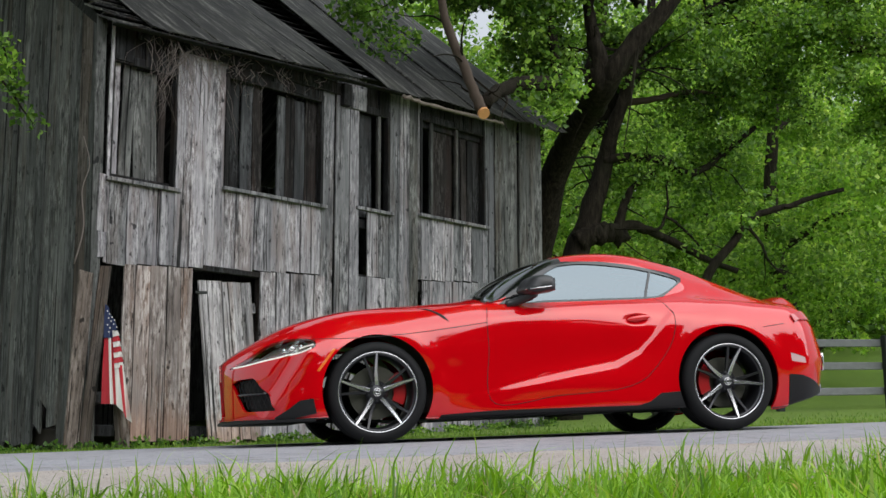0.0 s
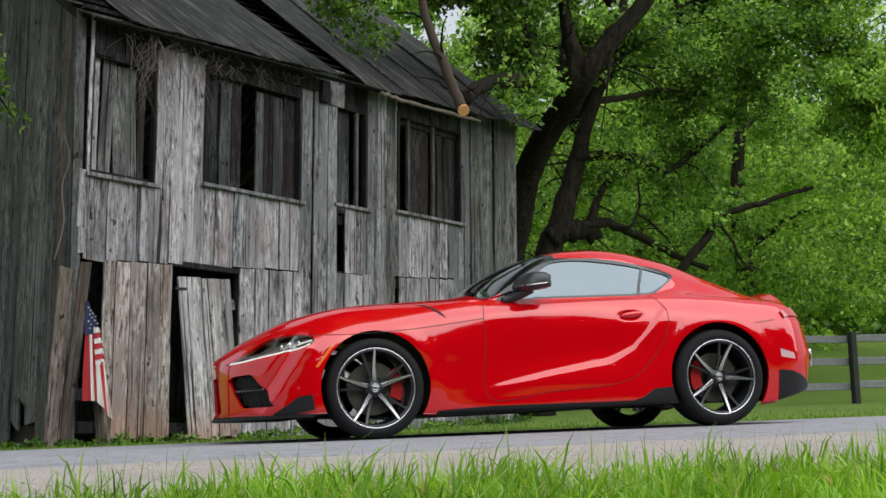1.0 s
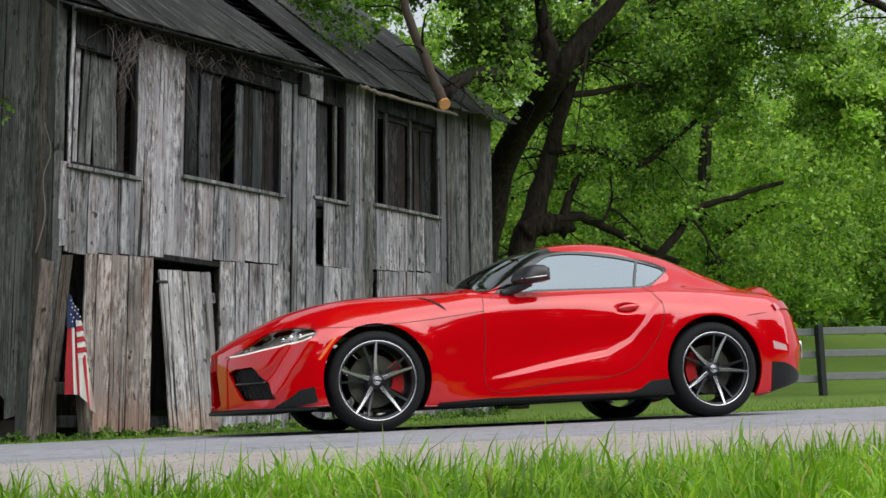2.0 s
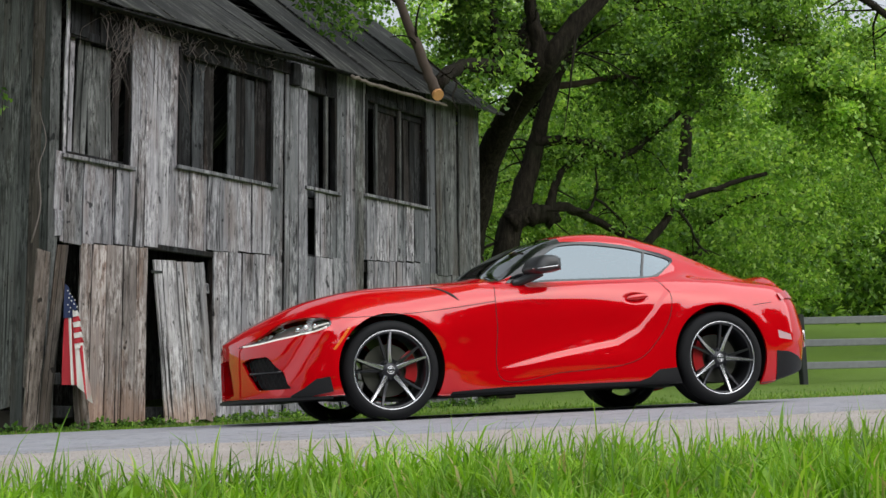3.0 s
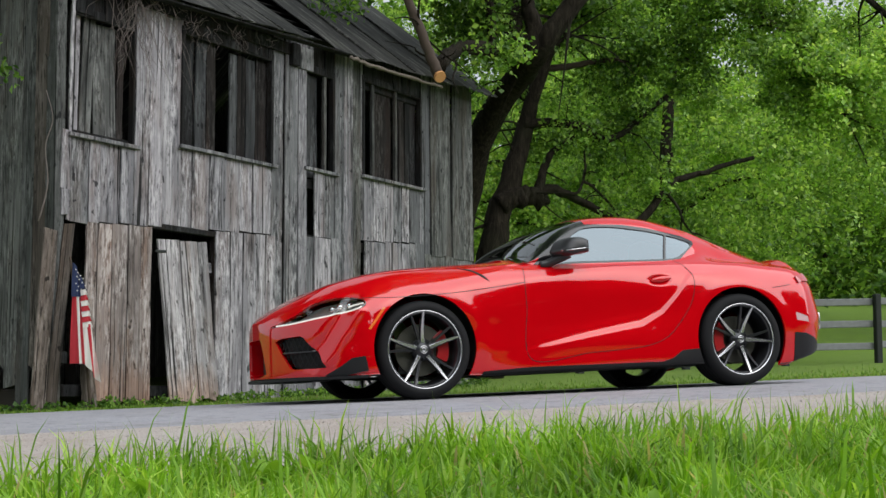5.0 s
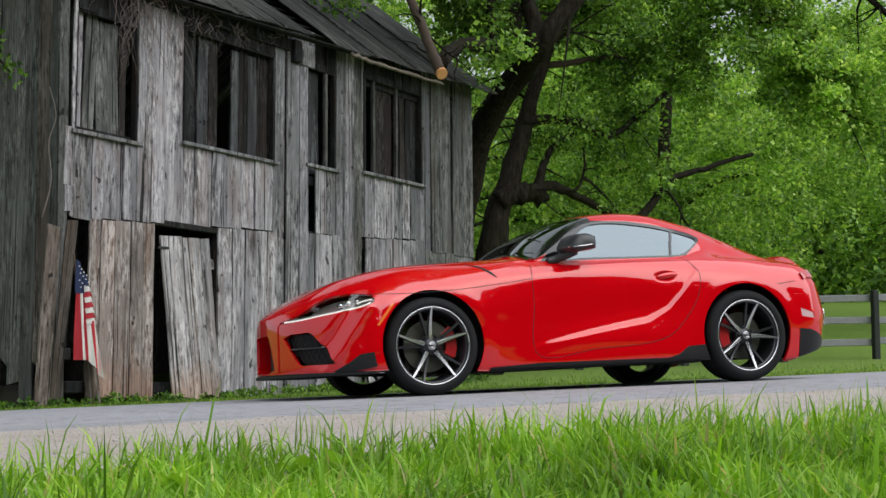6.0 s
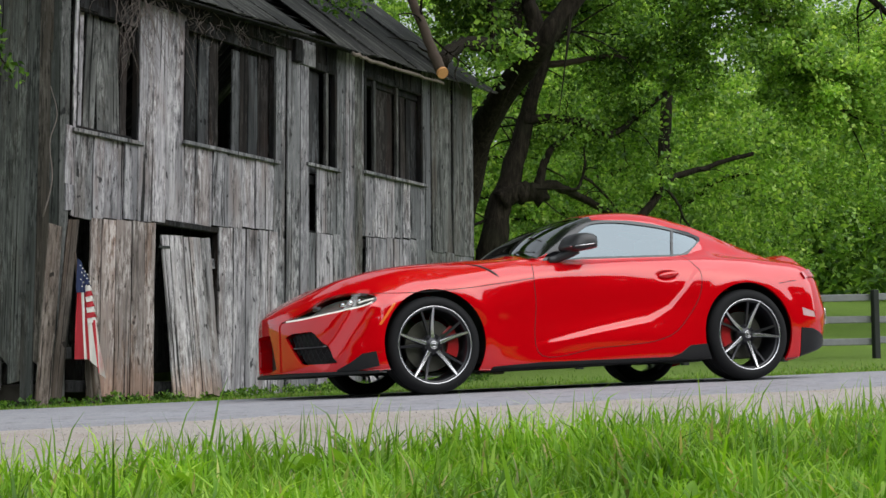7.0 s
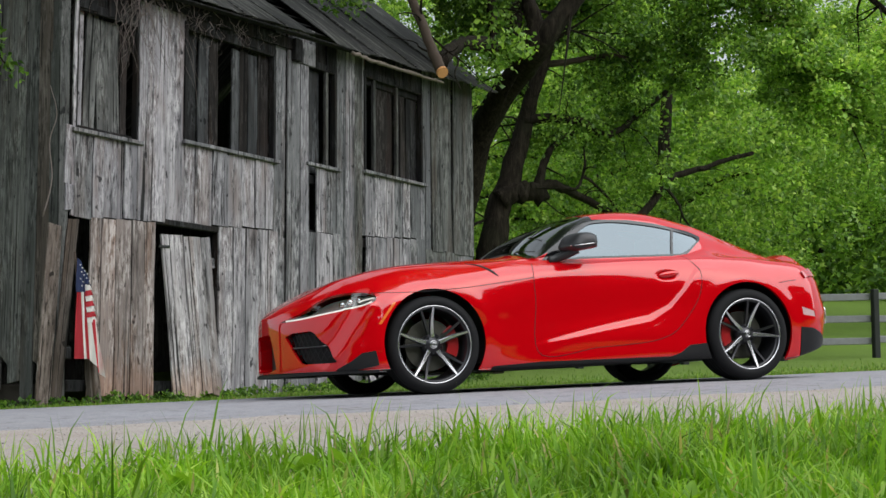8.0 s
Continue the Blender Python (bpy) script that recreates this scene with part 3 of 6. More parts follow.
def dead_vines(barn):
    """Dry creepers hanging in a tangle from the eave."""
    rng = np.random.RandomState(4)
    vs, fs = [], []
    for k in range(84):
        s = rng.normal(0.80, 0.16) if k < 44 else rng.choice([rng.uniform(0.3, 3.1), rng.normal(1.7, 0.3)])
        z = eave_z(s) - rng.uniform(0.0, 0.25)
        n = 9
        ln = rng.uniform(0.2, 0.85) * (1.5 if k < 44 else 0.6)
        p = [np.array([s, -0.07 - rng.rand() * 0.16, z])]
        dx = rng.uniform(-0.5, 0.5)
        for i in range(n):
            p.append(p[-1] + np.array([dx * ln / n + rng.normal(0, 0.045), rng.normal(0, 0.015), -ln / n * rng.uniform(0.4, 1.3)]))
        v, f = tube(spline(p, 14), np.linspace(rng.uniform(0.0025, 0.006), 0.0013, 14), 4, 0, k)
        o = len(vs)
        vs += list(v)
        fs += [tuple(i + o for i in q) for q in f]
    # one creeper up the end wall
    v, f = tube(spline([(-0.30, 0.02, 1.9), (-0.24, -0.03, 2.3), (-0.26, 0, 2.7), (-0.20, -0.03, 3.0), (-0.27, 0, 3.3)], 20), np.linspace(0.009, 0.004, 20), 5, 0.2)
    o = len(vs)
    vs += list(v)
    fs += [tuple(i + o for i in q) for q in f]
    ob = part_mesh("dead_vine", mesh_of("dead_vine", vs, fs, TWIG, True), barn, "tangle of dry leafless creeper under the eave")
    tagged(ob, kind="stuff")


EARTH = plain("bare_earth", (0.030, 0.024, 0.019), 0.95, grain=30)


def make_barn():
    barn = new("barn")
    barn.matrix_basis = pose(-2.1, 5.707, 0, 0, 0, 34.69)
    tagged(barn, "derelict two-storey barn of grey weathered vertical boards", "barn")
    front_wall(barn)
    windows(barn)
    barn_door(barn)
    gable_wall(barn)
    far_walls(barn)
    barn_roof(barn)
    loose_pole(barn)
    dead_vines(barn)
    return barn


make_barn()


# ---- fence ----
FENCE_POSTS = [(x, 12.5) for x in np.arange(9.42 - 2.2 * 2, 40.0, 2.2)]


def build_fence():
    fence = tagged(new("fence"), "post and rail fence, three grey rails on dark posts", "fence")
    rng = np.random.RandomState(2)
    tops = []
    for x, y in FENCE_POSTS:
        z = float(ground_z(x, y))
        bm = box_bm(0.13, 0.13, 1.62, 0.015, (0, 0, 0.62))
        bmesh.ops.translate(bm, verts=[v for v in bm.verts if v.co.z > 1.1], vec=(0, 0, rng.uniform(-0.02, 0.04)))
        part("post", bm, POST, fence, "dark weathered post", m=pose(x, y, z - 0.1, rng.uniform(-1.5, 1.5), rng.uniform(-2.0, 2.0), rng.uniform(-8, 8)))
        tops.append((x, y, z))
    for (x0, y0, z0), (x1, y1, z1) in zip(tops, tops[1:]):
        for h in (0.33, 0.775, 1.21):
            j = rng.uniform(-0.03, 0.03, 2)
            beam(fence, "rail", (x0 + 0.003, y0 + 0.09, z0 + h + j[0]), (x1 - 0.003, y1 + 0.09, z1 + h + j[1]), 0.045, 0.14, RAIL, bevel=0.012)


build_fence()


# ---- trees ----
def leaf_cloud(centres, sizes, per, leaf, rng, droop=0.3):
    """Arrays of small bent leaves scattered in clumps; each leaf is two triangles pairs folded along its midrib."""
    n = len(centres)
    c = np.repeat(centres, per, axis=0)
    r = np.repeat(sizes, per)[:, None]
    d = rng.normal(size=(n * per, 3))
    d /= np.linalg.norm(d, axis=1)[:, None]
    d *= rng.rand(n * per, 1) ** 0.45
    d[:, 2] *= 0.7
    pos = c + d * r
    m = len(pos)
    a = rng.normal(size=(m, 3)) + np.array([0, 0, -droop])
    a /= np.linalg.norm(a, axis=1)[:, None]
    up = rng.normal(size=(m, 3)) * 0.7 + np.array([0, 0, 1.0])
    b = np.cross(a, up)
    b /= np.linalg.norm(b, axis=1)[:, None] + 1e-9
    nrm = np.cross(b, a)
    ln = leaf * rng.uniform(0.6, 1.3, (m, 1))
    w = ln * rng.uniform(0.26, 0.42, (m, 1))
    fold = nrm * w * 0.35
    v = np.stack([pos, pos + a * ln * 0.5 + b * w + fold, pos + a * ln, pos + a * ln * 0.5 - b * w + fold], 1).reshape(-1, 3)
    i = np.arange(m)[:, None] * 4
    f = np.concatenate([i + np.array([[0, 1, 2]]), i + np.array([[0, 2, 3]])], 1).reshape(-1, 3)
    return v, f


def fast_mesh(name, v, f, mat):
    """A mesh straight from arrays of points and triangles."""
    me = bpy.data.meshes.new(name)
    v, f = np.asarray(v, np.float32), np.asarray(f, np.int32)
    me.vertices.add(len(v))
    me.vertices.foreach_set("co", v.ravel())
    me.loops.add(f.size)
    me.loops.foreach_set("vertex_index", f.ravel())
    me.polygons.add(len(f))
    me.polygons.foreach_set("loop_start", np.arange(0, f.size, f.shape[1], dtype=np.int32))
    me.update(calc_edges=True)
    me.materials.append(mat)
    return me


def limb(parent, pts, r0, r1, rng, n=24, name="limb", k=10):
    P = spline(pts, n)
    P[1:-1] += rng.normal(0, 0.02, (n - 2, 3)) * min(1, r0 * 4)
    rad = np.linspace(r0, r1, n)
    v, f = tube(P, rad, k, 0.16, rng.randint(9999))
    part_mesh(name, mesh_of(name, v, f, POLE_WOOD if name == "sawn_branch" else BARK, True), parent)
    return P


def twigs_from(P, rng, count, reach, out):
    """Thin twigs that spring from a limb; returns their points, at which leaves sit."""
    vs, fs, ends = [], [], []
    for k in range(count):
        i = rng.randint(len(P) // 4, len(P))
        d = rng.normal(size=3) * np.array([1, 1, 0.6]) + np.array(out)
        d /= np.linalg.norm(d)
        ln = reach * rng.uniform(0.5, 1.2)
        q = [P[i] + d * ln * t + np.array([0, 0, -0.25 * ln * t * t]) + rng.normal(0, 0.05 * ln, 3) * (t > 0) for t in (0, 0.35, 0.7, 1.0)]
        v, f = tube(spline(q, 8), np.linspace(0.012 + 0.012 * ln, 0.004, 8), 4, 0, k)
        o = len(vs)
        vs += list(v)
        fs += [tuple(j + o for j in g) for g in f]
        ends += [q[1], q[2], q[3]]
    return vs, fs, ends


def big_tree():
    """The old tree behind the barn's end: two leaning stems, low limbs and a sawn-off branch over the roof."""
    rng = np.random.RandomState(31)
    tree = tagged(new("tree"), "old spreading broadleaf tree with dark leaning stems", "tree")
    limbs = TREE_LIMBS
    ends, vs, fs = [], [], []
    for pts, r0, r1, count, reach in limbs:
        P = limb(tree, pts, r0, r1, rng, name="trunk" if r0 > 0.25 else ("sawn_branch" if r0 == 0.07 else "branch"))
        v, f, e = twigs_from(P, rng, count, reach, (0, 0, 0.1))
        o = len(vs)
        vs += v
        fs += [tuple(j + o for j in g) for g in f]
        ends += e
    part_mesh("twig", mesh_of("twig", vs, fs, BARK), tree)["kind"] = "stuff"
    # the foot of the tree and its forks stay bare
    ends = np.array([e for e in ends if not (4.4 < e[0] < 7.1 and e[2] < 6.7 and e[1] < 12.8) or rng.rand() < (0.2 if e[0] > 5.75 and e[2] > 4.3 else 0.01)])
    ends = np.array([e for e in ends if not (4.3 < e[0] < 5.9 and e[1] < 11.2 and 3.2 < e[2] < 6.2)])
    ends = np.array([e for e in ends if not (6.2 < e[0] < 8.7 and e[2] < 4.4 and e[1] < 12.8) or rng.rand() < 0.12])
    # a gap high in the crown lets the sky through
    ends = np.array([e for e in ends if not (10.3 < e[0] < 12.6 and 6.1 < e[2] < 8.6) or rng.rand() < 0.2])
    ends = np.array([e for e in ends if not (e[0] < 3.3 and e[1] < 7.8 and e[2] < 7.2)] + [(0.9, 6.9, 5.35), (1.15, 6.9, 5.2), (1.35, 6.95, 5.1), (0.75, 6.9, 5.5), (1.1, 6.9, 5.6)])
    # the crown's right side takes brighter leaves, its sunlight put into the colour
    for sun_side, mat in ((False, LEAF), (True, LEAF_BRIGHT)):
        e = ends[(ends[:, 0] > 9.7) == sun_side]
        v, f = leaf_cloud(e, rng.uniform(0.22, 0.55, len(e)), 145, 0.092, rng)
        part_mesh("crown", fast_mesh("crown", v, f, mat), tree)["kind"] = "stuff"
    v, f = tube(spline([(1.72, 6.3, 6.0), (1.5, 6.6, 5.8), (1.2, 6.8, 5.5), (0.85, 6.9, 5.4)], 10), np.linspace(0.02, 0.006, 10), 5)
    part_mesh("twig", mesh_of("twig", v, f, BARK, True), tree)
    # the fresh saw cut at the foot of the hanging branch
    v, f = tube([(2.30, 6.11, 3.965), (2.292, 6.14, 3.99)], [0.073, 0.075], 18)
    part_mesh("saw_cut", mesh_of("saw_cut", v, f, CUT_WOOD), tree, "fresh orange saw cut")
    return tree


# points of each limb, radius at foot and tip, twigs, their reach
TREE_LIMBS = [
    ([(4.1, 8.9, 6.2), (3.5, 8.8, 6.45), (2.8, 8.6, 6.5), (2.1, 8.4, 6.6), (1.4, 8.2, 6.5)], 0.035, 0.012, 17, 0.7),
    ([(4.50, 12.30, -0.20), (4.60, 12.10, 1.40), (4.66, 12.00, 2.49), (4.67, 11.80, 3.15), (4.70, 11.40, 3.87), (4.78, 11.00, 4.41), (4.88, 10.40, 4.89), (4.97, 9.70, 5.19), (4.94, 9.00, 5.33), (5.11, 8.80, 5.69), (5.41, 8.70, 6.08), (5.76, 8.60, 6.49), (7.20, 8.60, 8.60)], 0.33, 0.11, 12, 1.5),
    ([(4.98, 9.60, 5.18), (4.83, 9.00, 5.36), (4.79, 8.90, 5.69), (4.73, 8.90, 6.13), (4.66, 8.90, 6.57), (4.67, 9.00, 7.24)], 0.19, 0.05, 13, 1.2),
    ([(5.15, 11.90, 0.00), (5.22, 11.90, 1.40), (5.28, 11.90, 2.50), (5.35, 11.90, 2.94), (5.45, 11.90, 3.35), (5.62, 11.90, 3.75), (5.78, 11.90, 4.22), (5.90, 11.90, 4.68), (6.01, 11.80, 5.13), (6.07, 11.60, 5.54), (6.29, 11.40, 6.27), (6.59, 11.40, 7.13), (7.50, 12.40, 10.00)], 0.30, 0.06, 12, 1.4),
    ([(5.40, 11.8, 3.40), (5.65, 11.78, 3.53), (5.95, 11.75, 3.58), (6.14, 11.75, 3.58), (6.20, 11.75, 3.44)], 0.20, 0.15, 1, 0.5),
    ([(6.08, 11.75, 3.55), (6.19, 11.75, 3.87), (6.27, 11.8, 4.12), (6.42, 11.8, 4.39), (6.65, 11.8, 4.57), (6.95, 11.8, 4.75)], 0.10, 0.03, 5, 0.7),
    ([(6.08, 11.75, 3.66), (6.41, 11.8, 3.75), (6.68, 11.8, 3.67), (7.01, 11.8, 3.55), (7.39, 11.8, 3.36), (7.78, 11.8, 3.19), (8.34, 11.8, 3.0)], 0.10, 0.05, 2, 0.5),
    ([(6.52, 11.75, 3.70), (6.83, 11.7, 3.67), (6.97, 11.7, 3.88), (7.03, 11.7, 4.14), (7.01, 11.7, 4.5)], 0.035, 0.015, 3, 0.5),
    ([(6.99, 11.7, 3.90), (7.19, 11.7, 3.79), (7.51, 11.7, 3.5), (7.67, 11.7, 3.3)], 0.028, 0.016, 2, 0.4),
    ([(6.8, 10.3, 2.0), (7.04, 10.1, 2.74), (7.36, 10.0, 3.13), (7.64, 10.0, 3.49), (7.91, 10.0, 3.68), (8.35, 10.0, 3.81), (8.79, 10.0, 3.96), (9.4, 10.0, 4.14)], 0.085, 0.035, 5, 0.7),
    ([(7.62, 9.98, 3.47), (7.85, 9.95, 3.2), (7.98, 9.95, 2.9), (8.2, 9.95, 2.7)], 0.03, 0.012, 3, 0.4),
    ([(5.89, 11.8, 4.86), (6.22, 11.75, 4.92), (6.6, 11.75, 4.93), (7.05, 11.75, 4.90), (7.43, 11.75, 4.70), (7.78, 11.8, 4.81), (8.01, 11.8, 4.99), (8.31, 11.8, 5.23), (8.75, 11.7, 5.6)], 0.09, 0.045, 12, 0.9),
    ([(6.3, 12.1, 6.0), (6.9, 11.9, 6.05), (7.6, 11.8, 6.2), (8.4, 11.6, 6.1), (9.2, 11.4, 6.3)], 0.07, 0.03, 14, 0.9),
    ([(6.0, 12.2, 5.5), (6.35, 11.8, 6.2), (6.7, 11.8, 6.8), (7.4, 11.8, 7.38), (8.2, 11.7, 7.86), (9.4, 11.4, 8.5), (11.5, 10.8, 9.0)], 0.20, 0.06, 36, 1.5),
    ([(5.06, 9.70, 5.12), (4.66, 9.30, 5.27), (4.17, 8.90, 5.26), (3.59, 8.30, 5.08), (3.09, 7.60, 4.80), (2.68, 6.90, 4.49), (2.36, 6.30, 4.15)], 0.13, 0.085, 4, 0.7),
    ([(2.29, 6.15, 4.0), (2.16, 6.2, 4.36), (1.95, 6.2, 4.85), (1.81, 6.2, 5.27), (1.70, 6.25, 5.9), (1.5, 6.5, 7.0)], 0.07, 0.042, 8, 0.8),
    ([(4.17, 8.90, 5.26), (4.1, 8.9, 5.9), (4.05, 8.9, 6.4), (4.2, 9.0, 7.3), (4.6, 9.2, 8.6)], 0.09, 0.03, 5, 0.8),
    ([(5.8, 12.0, 6.0), (5.85, 12.0, 6.9), (6.0, 12.0, 7.6), (5.8, 11.6, 9.4), (5.2, 11.2, 10.4)], 0.16, 0.05, 16, 1.1),
    ([(8.0, 12.2, 11.0), (10.5, 11.0, 10.5), (13.0, 10.0, 9.2), (14.5, 9.4, 7.2)], 0.14, 0.03, 36, 1.5),
    ([(8.2, 11.7, 7.9), (9.8, 10.6, 8.2), (11.4, 9.6, 7.2), (12.6, 9.0, 5.6), (13.2, 8.8, 3.8)], 0.10, 0.02, 70, 1.2),
    ([(8.4, 11.7, 7.6), (9.4, 10.6, 7.2), (10.2, 9.8, 6.2), (10.8, 9.4, 4.9)], 0.07, 0.02, 45, 1.1),
    ([(6.9, 12.4, 8.0), (5.8, 11.4, 8.2), (4.6, 10.4, 8.0), (3.6, 9.6, 7.4), (2.8, 9.0, 6.9)], 0.10, 0.03, 30, 1.0),
    ([(4.66, 9.30, 5.27), (4.5, 9.6, 6.0), (4.3, 10.0, 6.8), (3.9, 10.0, 7.6)], 0.05, 0.02, 12, 0.9),
]
big_tree()


def simple_tree(x, y, h, spread, seed, leaves, leaf, label, mat, low=0.12):
    """A tree of the wood beyond: stem, limbs and a crown of many small leaves with gaps."""
    rng = np.random.RandomState(seed)
    tree = tagged(new("tree"), label, "tree", "trees behind the lawn")
    z = float(ground_z(x, y))
    tree.matrix_basis = pose(x, y, z)
    stem = limb(tree, [(0, 0, -0.3), (0.1 * spread * rng.normal(), 0.1, h * 0.4), (0.15 * spread * rng.normal(), 0, h * 0.9)], 0.028 * h, 0.03, rng, 12, "trunk", 8)
    centres = []
    for k in range(9):
        t = low + (0.95 - low) * k / 8
        p = stem[min(11, int(t * 11))]
        an = rng.rand() * 6.28
        r = spread * (1.1 - 0.75 * t) * rng.uniform(0.6, 1.1)
        q = p + np.array([math.cos(an) * r, math.sin(an) * r, 0.25 * r])
        L = limb(tree, [p, p * 0.5 + q * 0.5 + np.array([0, 0, 0.15 * r]), q], 0.01 * h, 0.02, rng, 8, "branch", 5)
        centres += [L[3], L[5], L[7]]
    for k in range(230):
        t = rng.uniform(low, 1.0)
        an = rng.rand() * 6.28
        r = spread * math.sqrt(max(0.05, 1 - (2 * t - 1.0) ** 2 * 0.9)) * rng.uniform(0.45, 1.05)
        centres.append(np.array([math.cos(an) * r, math.sin(an) * r, h * t]))
    centres = np.array(centres)
    v, f = leaf_cloud(centres, rng.uniform(0.05, 0.13, len(centres)) * spread * 1.5, max(20, leaves // len(centres)), leaf, rng)
    part_mesh("crown", fast_mesh("crown", v, f, mat), tree)["kind"] = "stuff"
    return tree


def woods():
    rng = np.random.RandomState(12)
    spec = [(12.5, 17, 11, 4.0), (20.6, 17.6, 9.2, 5.0), (26, 22, 10.6, 5.4), (9, 24, 10.5, 4.2), (15, 27, 11.5, 5), (34, 28, 14, 5.5), (4, 26, 11, 5), (21, 33, 11, 5.5),
            (45, 36, 15, 6), (-3, 30, 14, 5), (11, 37, 9.5, 6), (40, 48, 16, 7), (28, 46, 16, 7), (16, 50, 11, 7), (3, 44, 16, 7)]
    for k, (x, y, h, s) in enumerate(spec):
        simple_tree(x, y, h, s, 100 + k, 44000 if y < 25 else 18000, 0.12 if y < 25 else 0.24, "leafy green tree at the edge of the wood", LEAF_BRIGHT, 0.42 if (x + 2.8) / (y + 7.8) > 0.8 else 0.12)


    # undergrowth that closes the view below the crowns
    for k in range(16):
        x, y = 4 + 2.6 * k + rng.uniform(-1, 1), rng.choice([19.5, 24.0, 29.0]) + rng.uniform(-1.5, 1.5)
        if (x + 2.8) / (y + 7.8) > 0.66:
            continue
        simple_tree(x, y, rng.uniform(3.2, 5.0), 2.6, 500 + k, 12000, 0.12, "dense green shrub below the trees", LEAF_BRIGHT, 0.04)
    # the wood across the lane, which the car's flank mirrors
    for k in range(20):
        x = -36 + 3.9 * k + rng.uniform(-1.0, 1.0)
        simple_tree(x, -16.5 + rng.uniform(-1.2, 1.2), rng.uniform(6.2, 7.8), 3.0, 300 + k, 9000, 0.34, "leafy tree of the wood across the lane", LEAF_DEEP, 0.0)

    wood_wall("far_wood", -30, 110, 62, 15, 130000, 0.5, LEAF_BRIGHT, "dense green wood on the rise behind the lawn", 3)
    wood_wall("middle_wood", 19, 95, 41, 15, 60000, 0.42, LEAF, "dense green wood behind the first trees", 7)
    wood_wall("near_wood", -70, 70, -22, 7.6, 60000, 1.0, LEAF_DEEP, "dense dark wood across the lane", 5)


def wood_wall(name, x0, x1, y0, h, count, leaf, mat, label, seed):
    """The closed edge of a wood, all leaves, with a ragged top."""
    rng = np.random.RandomState(seed)
    x, y = rng.uniform(x0, x1, count), y0 + rng.normal(0, 2.0, count)
    top = np.array([h * (0.8 + 0.35 * noise.noise((a * 0.12, y0, 0)) + 0.12 * noise.noise((a * 0.6, y0, 3))) for a in x])
    c = np.stack([x, y, ground_z(x, y) + top * rng.rand(count) ** 1.25], 1)
    v, f = leaf_cloud(c, np.full(count, 0.6), 1, leaf, rng)
    tagged(new(name, fast_mesh(name, v, f, mat)), label, "wood", "", "stuff")


woods()


# ---- grass ----
def blades(xs, ys, hs, ws, rng, bend=0.5, lift=0.0):
    """Grass blades, each a tapering strip of three bent pieces."""
    n = len(xs)
    z = ground_z(xs, ys) - 0.03 + lift
    an = rng.rand(n) * 6.283
    dx, dy = np.cos(an), np.sin(an)
    lean = rng.uniform(0.05, bend, n) * hs
    sx, sy = -np.sin(an + rng.normal(0, 0.6, n)), np.cos(an + rng.normal(0, 0.6, n))
    V = np.zeros((n, 7, 3))
    for k, (t, w) in enumerate(((0, 1.0), (0.4, 0.9), (0.75, 0.6))):
        cx, cy, cz = xs + dx * lean * t * t, ys + dy * lean * t * t, z + hs * t * (1 - 0.18 * t * lean / hs)
        V[:, 2 * k] = np.stack([cx - sx * ws * w, cy - sy * ws * w, cz], 1)
        V[:, 2 * k + 1] = np.stack([cx + sx * ws * w, cy + sy * ws * w, cz], 1)
    V[:, 6] = np.stack([xs + dx * lean * 1.15, ys + dy * lean * 1.15, z + hs * (1 - 0.3 * lean / hs)], 1)
    i = np.arange(n)[:, None] * 7
    F = np.concatenate([i + np.array([q]) for q in ((0, 1, 3), (0, 3, 2), (2, 3, 5), (2, 5, 4), (4, 5, 6))], 1).reshape(-1, 3)
    return V.reshape(-1, 3), F


